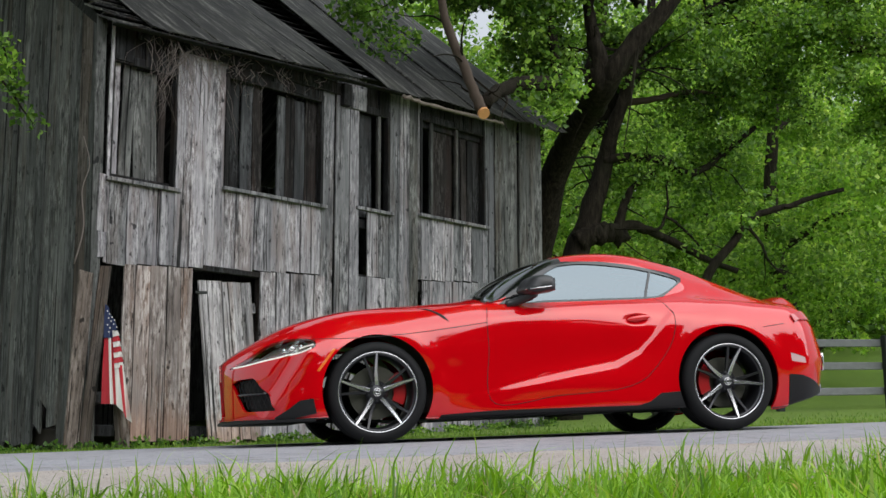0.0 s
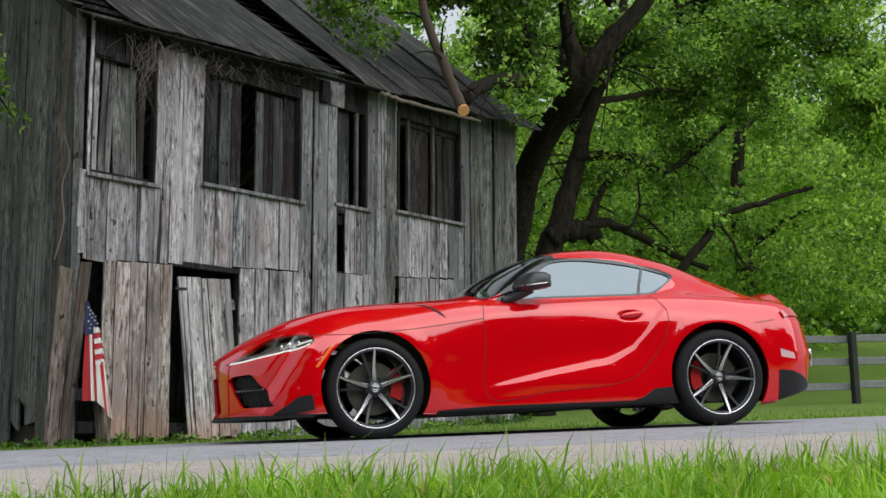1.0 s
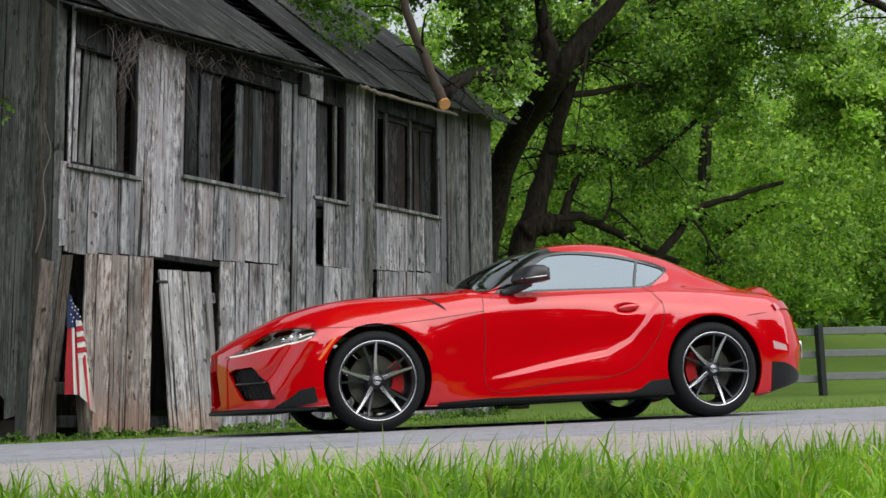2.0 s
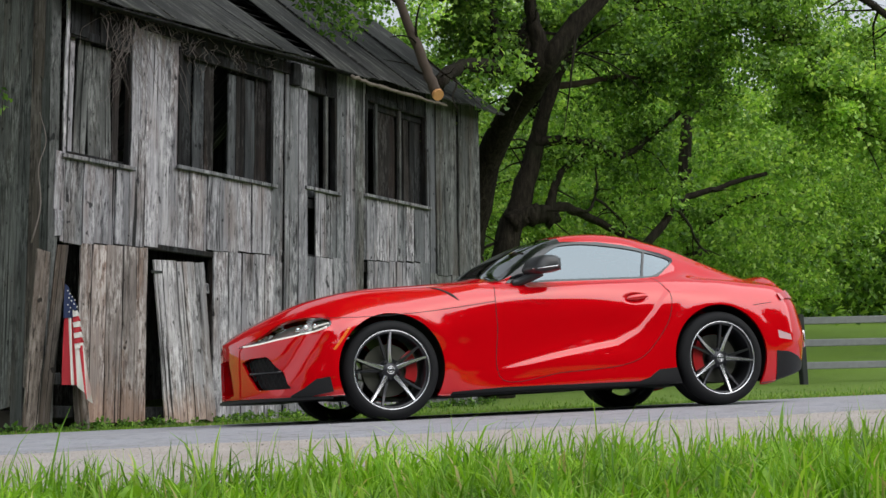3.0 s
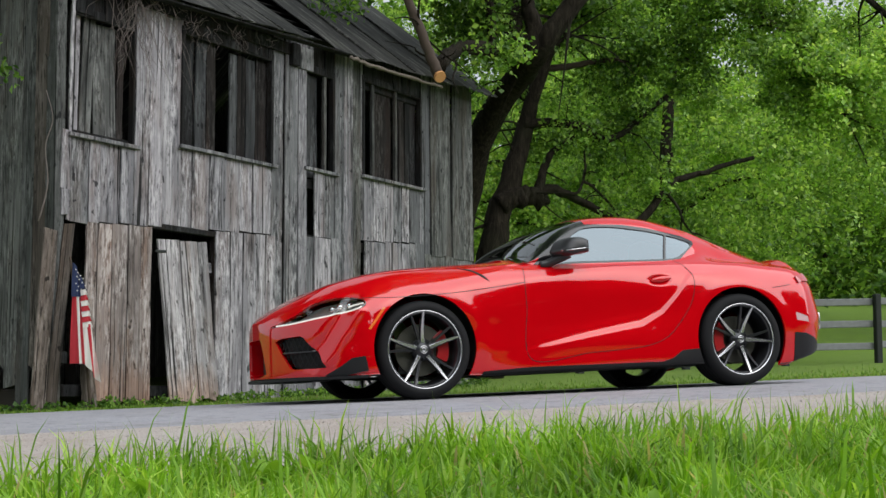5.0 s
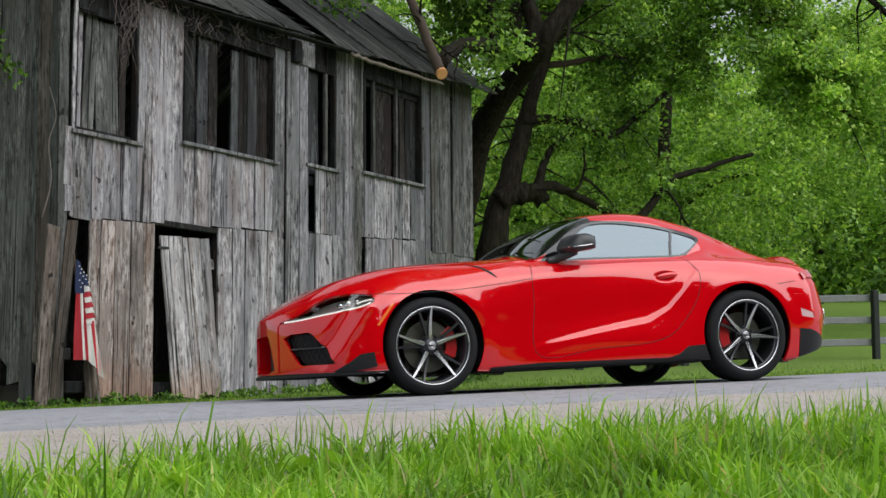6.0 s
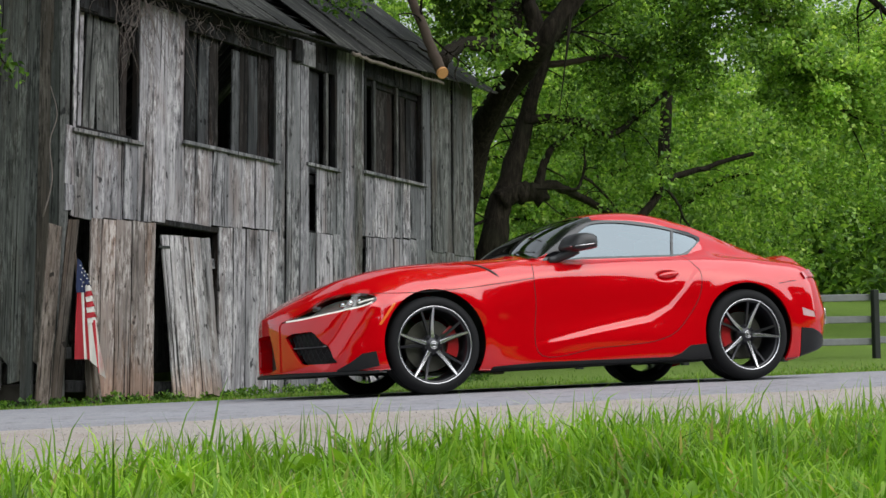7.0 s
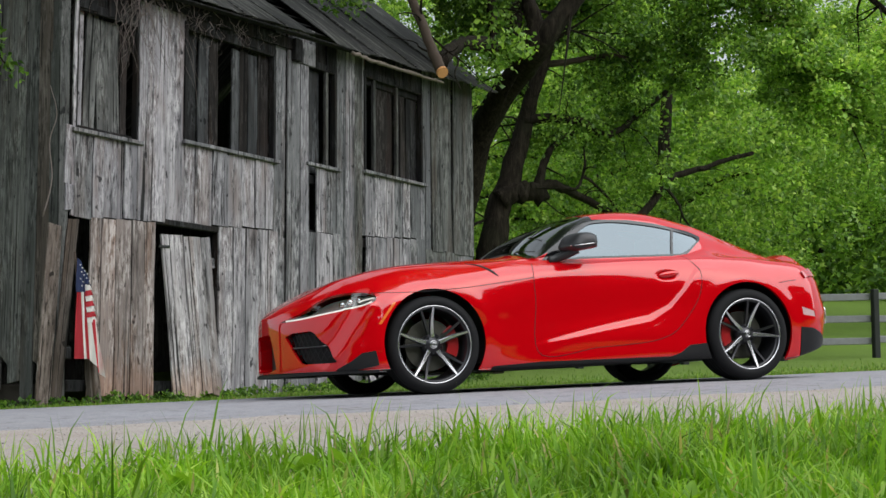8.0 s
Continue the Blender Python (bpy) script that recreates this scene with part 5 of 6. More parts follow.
class Skin:
    """A piece of the half skin: points, normals, v and triangles."""

    def __init__(self, p, n, v, t):
        self.p, self.n, self.v, self.t = p, n, v, t

    def split(self, fn):
        """The pieces where fn is below and above zero, parted along the line itself."""
        f = fn(self.p[:, 0], self.p[:, 1], self.p[:, 2], self.v)
        s = f[self.t] < 0
        cnt = s.sum(1)
        extra, cache = [], {}
        base = len(self.p)

        def cut(a, b):
            key = (min(a, b), max(a, b))
            if key not in cache:
                w = f[a] / (f[a] - f[b])
                cache[key] = base + len(extra)
                extra.append((self.p[a] * (1 - w) + self.p[b] * w, self.n[a] * (1 - w) + self.n[b] * w, self.v[a] * (1 - w) + self.v[b] * w))
            return cache[key]

        ins, outs = [self.t[cnt == 3]], [self.t[cnt == 0]]
        a_in, a_out = [], []
        for tri, sd, c in zip(self.t[(cnt == 1) | (cnt == 2)], s[(cnt == 1) | (cnt == 2)], cnt[(cnt == 1) | (cnt == 2)]):
            lone = int(np.argmax(sd)) if c == 1 else int(np.argmin(sd))
            a, b, d = int(tri[lone]), int(tri[(lone + 1) % 3]), int(tri[(lone + 2) % 3])
            ab, ad = cut(a, b), cut(a, d)
            one, two = [(a, ab, ad)], [(ab, b, d), (ab, d, ad)]
            (a_in if c == 1 else a_out).extend(one)
            (a_out if c == 1 else a_in).extend(two)
        p, n, v = self.p, self.n, self.v
        if extra:
            p = np.vstack([p, [e[0] for e in extra]])
            n = np.vstack([n, [e[1] for e in extra]])
            v = np.concatenate([v, [e[2] for e in extra]])
        mk = lambda L, x: Skin(p, n, v, np.vstack([np.array(q, int).reshape(-1, 3) for q in (*L, x)]))
        return mk(ins, a_in).trim(), mk(outs, a_out).trim()

    def trim(self):
        used = np.unique(self.t)
        back = np.full(len(self.p), -1)
        back[used] = np.arange(len(used))
        return Skin(self.p[used], self.n[used], self.v[used], back[self.t])

    def moved(self, d):
        n = self.n / (np.linalg.norm(self.n, axis=1, keepdims=True) + 1e-9)
        return Skin(self.p + n * d, self.n, self.v, self.t)

    def arrays(self, side):
        """Points, normals and triangles in the car's space, on its left (-1) or right (1) side."""
        k = np.array([1, side, 1.0])
        return self.p * k, self.n * k, (self.t if side > 0 else self.t[:, ::-1])

    def rim(self):
        """Open edges, as pairs of points."""
        e = np.sort(np.vstack([self.t[:, [0, 1]], self.t[:, [1, 2]], self.t[:, [2, 0]]]), axis=1)
        u, c = np.unique(e, axis=0, return_counts=True)
        return u[c == 1]


def skin_mesh(name, pieces, mat, thick=0.0):
    """One mesh of several (skin, side) pieces; thick turns the rim inward, to give the panel an edge."""
    P, N, T, o = [], [], [], 0
    for sk, side in pieces:
        p, n, t = sk.arrays(side)
        P.append(p), N.append(n), T.append(t + o)
        o += len(p)
        if thick:
            nn = n / (np.linalg.norm(n, axis=1, keepdims=True) + 1e-9)
            r = sk.rim()
            q = p[r.ravel()].reshape(-1, 2, 3)
            w = q - nn[r.ravel()].reshape(-1, 2, 3) * thick
            m = len(r)
            P.append(np.concatenate([q, w], 1).reshape(-1, 3))
            N.append(np.repeat(np.cross(q[:, 1] - q[:, 0], w[:, 1] - q[:, 0]), 4, axis=0) * 1e4)
            i = np.arange(m)[:, None] * 4 + o
            T.append(np.concatenate([i + [[0, 1, 3]], i + [[0, 3, 2]]], 1).reshape(-1, 3))
            o += 4 * m
    me = fast_mesh(name, np.vstack(P), np.vstack(T), mat)
    me.shade_smooth()
    N = np.vstack(N)
    N = N / (np.linalg.norm(N, axis=1, keepdims=True) + 1e-9)
    me.normals_split_custom_set_from_vertices([tuple(v) for v in N])
    return me


def smooth01(t):
    t = np.clip(t, 0, 1)
    return t * t * (3 - 2 * t)


CREASE = [(0.4, 0.15), (0.5, 0.265), (0.8, 0.325), (1.0, 0.362), (1.208, 0.402), (1.443, 0.442), (1.651, 0.476), (1.825, 0.560), (1.95, 0.68), (2.03, 0.78), (2.10, 0.845), (2.6, 0.84), (2.6, 0.10)]
LAMP = rounded([(-0.925, 0.530), (-0.806, 0.592), (-0.719, 0.650), (-0.652, 0.681), (-0.557, 0.698), (-0.473, 0.697), (-0.415, 0.682), (-0.397, 0.655), (-0.412, 0.627), (-0.478, 0.599), (-0.614, 0.571), (-0.72, 0.553), (-0.838, 0.532)], 90)
INTAKE = [(0.43, 0.425), (0.50, 0.446), (0.66, 0.452), (0.685, 0.436), (0.82, 0.246), (0.815, 0.232), (0.60, 0.232), (0.575, 0.243)]
GRILLE = [(-1, 0.455), (0.20, 0.455), (0.25, 0.36), (0.30, 0.215), (0.20, 0.195), (-1, 0.195)]
WINGLET = [(-0.66, 0.185), (-0.575, 0.235), (-0.507, 0.287), (-0.424, 0.30), (-0.405, 0.205), (-0.60, 0.17)]
MARKER = [(-0.292, 0.617), (-0.272, 0.613), (-0.383, 0.469), (-0.399, 0.475)]
GLASS = rounded([(1.06, 0.930), (1.19, 1.085), (1.32, 1.175), (1.43, 1.203), (1.609, 1.209), (1.864, 1.184), (2.057, 1.150), (2.174, 1.122), (2.265, 1.085), (2.20, 1.03), (2.069, 0.965), (1.944, 0.950), (1.5, 0.938), (1.2, 0.931)], 120)
SURROUND = [(0.80, 0.902), (0.872, 0.905), (1.0, 1.025), (1.20, 1.155), (1.34, 1.213), (1.42, 1.232), (1.707, 1.231), (1.90, 1.207), (2.042, 1.180), (2.213, 1.148), (2.31, 1.105), (2.295, 1.075), (2.091, 0.950), (1.938, 0.934), (1.3, 0.918)]
DOOR = [(0.80, 0.925), (0.775, 0.88), (0.756, 0.78), (0.760, 0.60), (0.779, 0.238), (1.218, 0.272), (1.438, 0.285), (1.663, 0.306), (1.828, 0.356), (1.939, 0.446), (2.052, 0.588), (2.099, 0.711), (2.106, 0.817), (2.07, 0.88), (2.011, 0.95), (1.5, 1.0)]
SKIRT = [(0.30, 0.0), (0.42, 0.17), (0.789, 0.189), (1.80, 0.192), (1.88, 0.215), (1.961, 0.270), (2.114, 0.280), (2.25, 0.28), (2.25, 0.0)]
TAIL_LAMP = [(3.00, 0.795), (3.15, 0.832), (3.5, 0.845), (3.5, 0.765), (3.2, 0.765), (3.06, 0.760), (3.015, 0.745)]
REAR_VENT = [(2.955, 0.530), (3.076, 0.495), (3.085, 0.452), (2.962, 0.468)]
DIFFUSER = [(2.935, 0.378), (3.045, 0.370), (3.15, 0.335), (3.25, 0.29), (3.5, 0.32), (3.5, 0.0), (2.915, 0.0)]
HOOD_X = [-0.98, -0.92, -0.806, -0.719, -0.652, -0.557, -0.473, -0.40, -0.184, 0.196, 0.536, 0.754, 0.8]
HOOD_Z = [0.60, 0.575, 0.605, 0.664, 0.694, 0.708, 0.705, 0.685, 0.683, 0.705, 0.745, 0.775, 0.79]


def screen_base(w):
    return 0.685 + 0.115 * (w / 0.79) ** 2


def sculpt(P):
    """The crease behind the door, the hood's bulges, the handle's cup."""
    x, w, z = P[:, :, 0], P[:, :, 1], P[:, :, 2]
    d = -poly_dist(CREASE, x, z)
    side = smooth01((w - 0.70) / 0.1)
    fade = smooth01((2.45 - x) / 0.5) * smooth01((x - 0.55) / 0.6)
    w += side * fade * (0.012 * smooth01((d + 0.015) / 0.04) * np.exp(-(np.maximum(d, 0) / 0.17) ** 2))
    e = np.hypot((x - 1.83 - 0.2 * (z - 0.782)) / 0.112, (z - 0.782) / 0.044)
    w -= side * 0.020 * smooth01((1.0 - e) / 0.55)
    # the tail leans forward above the bumper
    P[:, :, 0] -= smooth01((x - 2.95) / 0.4) * np.interp(z, [0.3, 0.5, 0.72, 0.85, 1.0], [0.02, 0.0, 0.05, 0.12, 0.12])
    # ridge on the bumper's corner, running down from the lamp
    ax, az, bx, bz = -0.45, 0.60, -0.66, 0.27
    t = np.clip(((x - ax) * (bx - ax) + (z - az) * (bz - az)) / ((bx - ax) ** 2 + (bz - az) ** 2), 0, 1)
    off = ((x - ax) * (bz - az) - (z - az) * (bx - ax)) / math.hypot(bx - ax, bz - az)
    dist = np.hypot(x - ax - t * (bx - ax), z - az - t * (bz - az))
    w += np.where(w > 0.45, 0.020 * np.exp(-(dist / 0.040) ** 2) - (0.018 + 0.030 * (1 - t)) * np.exp(-((dist - 0.065) / 0.042) ** 2) * smooth01(off / 0.03), 0)
    for cx, r in ((0.0, 0.372), (2.47, 0.378)):
        rr = np.hypot(x - cx, z - 0.34)
        w += side * 0.008 * np.exp(-((rr - r - 0.03) / 0.06) ** 2) * smooth01((z - 0.22) / 0.2)
    return P


def skin_at(P, x, z):
    """A point of the flank and its normal, for a place in side view."""
    N = grid_normals(P)
    i = np.clip(np.searchsorted(P[:, 0, 0], x), 1, len(P) - 1)
    t = (x - P[i - 1, 0, 0]) / (P[i, 0, 0] - P[i - 1, 0, 0])
    a, n = P[i - 1] * (1 - t) + P[i] * t, N[i - 1] * (1 - t) + N[i] * t
    zz, lo = a[::-1, 2], 14
    j = np.interp(z, zz[lo:], np.arange(len(zz))[lo:])
    j = len(a) - 1 - j
    j0 = int(min(max(j, 0), len(a) - 2))
    f = j - j0
    return a[j0] * (1 - f) + a[j0 + 1] * f, n[j0] * (1 - f) + n[j0 + 1] * f


def ribbon(P, line, width, lift, n=60, taper=False):
    """A thin strip laid along a line of the flank."""
    L = spline([(a, b, 0) for a, b in line], n)
    pts = [skin_at(P, a, b) for a, b, _ in L]
    p = np.array([q[0] for q in pts])
    nn = np.array([q[1] / (np.linalg.norm(q[1]) + 1e-9) for q in pts])
    tg = np.gradient(p, axis=0)
    tg /= np.linalg.norm(tg, axis=1, keepdims=True) + 1e-9
    b = np.cross(nn, tg)
    k = np.ones(n) if not taper else np.clip(np.minimum(np.arange(n), n - 1 - np.arange(n)) / 8 + 0.15, 0, 1)
    h = (width / 2 * k)[:, None]
    v = np.concatenate([p - b * h + nn * lift, p + b * h + nn * lift, p + b * h - nn * 0.004, p - b * h - nn * 0.004])
    f = []
    for i in range(n - 1):
        for q in range(4):
            a, c = q * n + i, ((q + 1) % 4) * n + i
            f.append((a, a + 1, c + 1, c))
    return v, f


def two_sided(name, v, f, mat, parent, label="", smooth=True):
    """The same piece on the left and right of the car, as two parts."""
    for side in (-1, 1):
        k = np.array([1, side, 1.0])
        g = f if side > 0 else [tuple(q[::-1]) for q in f]
        part_mesh(name, mesh_of(name, np.asarray(v) * k, g, mat, smooth), parent, label)


PAINT = plain("red_paint", (0.56, 0.001, 0.005), 0.40, 0.10, 1.0)
PAINT.node_tree.nodes["Principled BSDF"].inputs["Specular IOR Level"].default_value = 0.0
TRIM = plain("black_plastic", (0.009, 0.009, 0.010), 0.5, grain=300)
TRIM.node_tree.nodes["Principled BSDF"].inputs["Specular IOR Level"].default_value = 0.3
GLOSS_BLACK = plain("gloss_black", (0.005, 0.005, 0.006), 0.15, 0.0, 0.3)
PAINT.node_tree.nodes["Principled BSDF"].inputs["Coat IOR"].default_value = 1.75
SATIN = plain("satin_black", (0.022, 0.023, 0.025), 0.38)
RUBBER = plain("tyre_rubber", (0.0095, 0.010, 0.0108), 0.75, grain=80)
RUBBER.node_tree.nodes["Principled BSDF"].inputs["Specular IOR Level"].default_value = 0.22
GAP = plain("panel_gap", (0.006, 0.004, 0.004), 0.8)
CHROME = plain("bright_metal", (0.72, 0.73, 0.74), 0.16, 1.0)
MACHINED = plain("machined_alloy", (0.66, 0.67, 0.69), 0.26, 1.0)
DARK_ALLOY = plain("dark_alloy", (0.035, 0.036, 0.04), 0.30, 0.6, 0.4)
DISC = plain("brake_disc_steel", (0.10, 0.10, 0.085), 0.45, 1.0, grain=120)
CALIPER = plain("red_caliper", (0.36, 0.008, 0.011), 0.3, 0.0, 0.8)
LAMP_BOWL = plain("lamp_bowl", (0.48, 0.49, 0.45), 0.22, 0.7)
VENT_GLINT = plain("pale_vent_glint", (0.62, 0.42, 0.42), 0.2, 0.0, 0.8)
AMBER = plain("amber_marker", (0.75, 0.16, 0.02), 0.25, 0.0, 0.6)
TAIL_RED = plain("tail_lamp_red", (0.45, 0.006, 0.01), 0.12, 0.0, 1.0)
SEAT = plain("black_leather", (0.015, 0.015, 0.016), 0.5, grain=60)


def glass_material(name, tint, mirror, clear):
    """Coated glass: part mirror, part see-through."""
    n = Nodes(name)
    gl, tr, mx = n.node("ShaderNodeBsdfGlossy", Roughness=0.015), n.node("ShaderNodeBsdfTransparent"), n.node("ShaderNodeMixShader")
    gl.inputs["Color"].default_value = (*mirror, 1)
    tr.inputs["Color"].default_value = (*tint, 1)
    fr = n.node("ShaderNodeFresnel", IOR=1.5)
    ad = n.node("ShaderNodeMath")
    ad.operation, ad.use_clamp = "ADD", True
    ad.inputs[1].default_value = clear
    n.link(fr.outputs[0], ad.inputs[0])
    n.link(ad.outputs[0], mx.inputs[0])
    n.link(tr.outputs[0], mx.inputs[1])
    n.link(gl.outputs[0], mx.inputs[2])
    n.link(mx.outputs[0], n.t.nodes["Material Output"].inputs["Surface"])
    return n.m


SIDE_GLASS = glass_material("side_glass", (0.12, 0.14, 0.14), (0.78, 0.91, 0.98), 0.15)
SCREEN_GLASS = glass_material("windscreen_glass", (0.05, 0.06, 0.058), (0.9, 0.95, 0.95), 0.10)
LAMP_GLASS = glass_material("lamp_glass", (0.92, 0.94, 0.94), (1, 1, 1), 0.02)
DRL = Nodes("running_light")
DRL.set(Emission_Strength=0.35, Roughness=0.3)
DRL.b.inputs["Emission Color"].default_value = (1.0, 0.95, 0.85, 1)
DRL = DRL.m


def lathe(profile, n, axis="y"):
    """Turns (radius, along) pairs round the y axis; open at the ends."""
    vs, fs = [], []
    m = len(profile)
    for k in range(n):
        c, s = math.cos(2 * math.pi * k / n), math.sin(2 * math.pi * k / n)
        vs += [(r * c, a, r * s) for r, a in profile]
    for k in range(n):
        for i in range(m - 1):
            a, b = k * m + i, ((k + 1) % n) * m + i
            fs.append((a, a + 1, b + 1, b))
    return vs, fs


def spoke_mesh(name, r0, r1, w0, w1, y0, y1, depth, mat, bend=0.0):
    """A spoke along +x from the hub to the lip; its face runs from y0 at the hub to y1 at the lip."""
    vs, fs, n = [], [], 8
    for i in range(n + 1):
        t = i / n
        r, h = r0 + (r1 - r0) * t, (w0 + (w1 - w0) * t) / 2
        y = y0 + (y1 - y0) * t ** 1.6
        off = bend * math.sin(math.pi * t)
        vs += [(r, y, off - h * 0.8), (r, y, off + h * 0.8), (r, y + 0.35 * depth, off + h), (r, y + depth, off + h * 0.7), (r, y + depth, off - h * 0.7), (r, y + 0.35 * depth, off - h)]
    for i in range(n):
        for k in range(6):
            a, b = 6 * i + k, 6 * i + (k + 1) % 6
            fs.append((a, b, b + 6, a + 6))
    fs += [(5, 4, 3, 2, 1, 0), tuple(6 * n + k for k in range(6))]
    return mesh_of(name, vs, fs, mat)


def make_wheel(car, x, z, w, side, radius, width, turn, name="wheel"):
    """Ten-spoke alloy wheel, five bright and five dark spokes; its outer face looks along -y."""
    hw = width / 2
    lip = 0.262
    m = Matrix.Translation((x, side * w, z)) @ Matrix.Rotation(math.pi if side > 0 else 0.0, 4, "Z")
    v, f = lathe([(lip - 0.022, -hw + 0.035), (lip - 0.008, -hw + 0.012), (lip - 0.018, -hw + 0.03), (lip - 0.03, -hw + 0.07), (lip - 0.035, 0.04), (lip - 0.03, hw - 0.02), (lip, hw - 0.012)], 64)
    wheel = part_mesh(name, mesh_of("wheel", v, f, DARK_ALLOY, True), car, "dark alloy wheel with machined bright spokes", m)
    v, f = lathe([(lip - 0.008, -hw + 0.0135), (lip - 0.005, -hw + 0.007), (lip + 0.0005, -hw + 0.007), (lip + 0.003, -hw + 0.014)], 64)
    part_mesh("rim_lip", mesh_of("rim_lip", v, f, MACHINED, True), wheel, "bright machined rim lip")
    r = radius
    prof = [(lip - 0.004, -hw + 0.016), (lip + 0.004, -hw + 0.007), (lip + 0.018, -hw + 0.001), (r - 0.035, -hw + 0.004), (r - 0.016, -hw + 0.014), (r - 0.006, -hw + 0.03), (r - 0.001, -hw + 0.05)]
    for g in (-0.05, -0.015, 0.02, 0.055):
        prof += [(r, g - 0.006), (r - 0.007, g - 0.005), (r - 0.007, g + 0.005), (r, g + 0.006)]
    prof += [(r - 0.006, hw - 0.03), (r - 0.035, hw - 0.003), (lip + 0.01, hw - 0.004), (lip - 0.004, hw - 0.02)]
    v, f = lathe(prof, 96)
    part_mesh("tyre", mesh_of("tyre", v, f, RUBBER, True), wheel, "low-profile black tyre")
    face = -hw + 0.012
    bright = spoke_mesh("spoke_face", 0.050, lip - 0.008, 0.027, 0.0135, face + 0.0395, face + 0.002, 0.006, MACHINED, 0.004)
    body = spoke_mesh("spoke", 0.040, lip - 0.012, 0.046, 0.021, face + 0.043, face + 0.006, 0.035, DARK_ALLOY, 0.004)
    dark = spoke_mesh("dark_spoke", 0.040, lip - 0.012, 0.028, 0.016, face + 0.052, face + 0.018, 0.030, DARK_ALLOY, -0.004)
    for k in range(5):
        a = radians(turn + 72 * k)
        rot = Matrix.Rotation(-a, 4, "Y")
        part_mesh("spoke", body, wheel, "", rot)
        part_mesh("spoke_face", bright, wheel, "bright machined spoke face", rot)
        part_mesh("dark_spoke", dark, wheel, "", Matrix.Rotation(-a - radians(20), 4, "Y"))
        nut = radians(turn + 36 + 72 * k)
        v, f = lathe([(0.0005, face + 0.036), (0.007, face + 0.036), (0.010, face + 0.05), (0.010, face + 0.07)], 10)
        part_mesh("wheel_nut", mesh_of("wheel_nut", v, f, DARK_ALLOY), wheel, "", Matrix.Translation((0.056 * math.cos(nut), 0, 0.056 * math.sin(nut))))
    v, f = lathe([(0.0005, face + 0.026), (0.026, face + 0.027), (0.033, face + 0.034), (0.075, face + 0.05), (0.075, face + 0.10)], 32)
    part_mesh("hub", mesh_of("hub", v, f, DARK_ALLOY, True), wheel)
    v, f = lathe([(0.010, face + 0.0255), (0.0125, face + 0.0235), (0.015, face + 0.0255)], 24)
    part_mesh("badge_ring", mesh_of("badge_ring", v, f, CHROME, True), wheel)
    v, f = lathe([(0.022, face + 0.0275), (0.0245, face + 0.0245), (0.0275, face + 0.029)], 32)
    part_mesh("badge_ring", mesh_of("badge_ring", v, f, CHROME, True), wheel)
    v, f = lathe([(0.06, face + 0.115), (0.175, face + 0.115), (0.176, face + 0.145), (0.06, face + 0.145)], 48)
    part_mesh("brake_disc", mesh_of("brake_disc", v, f, DISC), wheel, "grey steel brake disc")
    # caliper: a thick arc hugging the disc, on the side that faces the other axle
    c0 = 8 if x < 1 else 172
    ang = [radians(c0 + q) for q in np.linspace(-34, 34, 14)]
    outl = [(0.196 * math.cos(q), 0.196 * math.sin(q)) for q in ang] + [(0.118 * math.cos(q), 0.118 * math.sin(q)) for q in ang[::-1]]
    v, f = prism(outl, face + 0.078, face + 0.112)
    if side > 0:
        v = [(-a, b, c) for a, b, c in v]
        f = [q[::-1] for q in f]
    part_mesh("caliper", mesh_of("caliper", v, f, CALIPER), wheel, "red painted brake caliper")
    return wheel


def make_mirror(car, side):
    """Door mirror: rounded black shell on a short arm, its glass facing back."""
    outline = rounded([(-0.118, -0.030), (-0.098, 0.022), (-0.062, 0.064), (-0.010, 0.078), (0.060, 0.072), (0.084, 0.045), (0.092, 0.0), (0.080, -0.034), (0.020, -0.044), (-0.055, -0.056)], 40)
    vs, fs, n = [], [], len(outline)
    rings = ((-0.118, 0.30, 0.010), (-0.112, 0.58, 0.006), (-0.098, 0.80, 0.003), (-0.070, 0.95, 0.0), (-0.02, 1.0, 0.0), (0.05, 0.98, 0.0), (0.095, 0.88, -0.004), (0.108, 0.6, -0.006), (0.112, 0.3, -0.008))
    for y, k, dx in rings:
        vs += [(x * k + dx - 0.12 * y, -side * y, z * k) for x, z in outline]
    for i in range(len(rings) - 1):
        fs += [(i * n + j, i * n + (j + 1) % n, (i + 1) * n + (j + 1) % n, (i + 1) * n + j) for j in range(n)]
    fs += [tuple(range(n)), tuple((len(rings) - 1) * n + j for j in range(n))[::-1]]
    m = Matrix.Translation((1.118, side * 0.905, 1.008)) @ Matrix.Rotation(radians(-6 * side), 4, "Z")
    bm = bmesh.new()
    bm.from_mesh(mesh_of("door_mirror", vs, fs, None))
    bmesh.ops.recalc_face_normals(bm, faces=bm.faces[:])
    mirror = part("door_mirror", bm, SATIN, car, "satin black door mirror shell", True, m)
    # the foot that carries the shell, from the door's front corner
    pts = spline([(-0.185, -side * 0.125, -0.105), (-0.13, -side * 0.105, -0.092), (-0.075, -side * 0.06, -0.068), (-0.02, 0, -0.036)], 12)
    v, f = tube(pts, np.linspace(0.026, 0.034, 12), 12)
    part_mesh("arm", mesh_of("arm", v, f, SATIN, True), mirror)
    v, f = tube(spline([(-0.112, side * 0.05, -0.022), (-0.055, side * 0.116, -0.020), (0.03, side * 0.122, -0.010), (0.088, side * 0.09, 0.002)], 14), [0.0045] * 14, 6)
    part_mesh("trim_strip", mesh_of("trim_strip", v, f, CHROME, True), mirror, "thin bright strip round the shell")
    bm = box_bm(0.004, 0.17, 0.085, 0.0015, (0.092, 0, 0.012))
    part("mirror_glass", bm, CHROME, mirror, "silvered mirror glass")


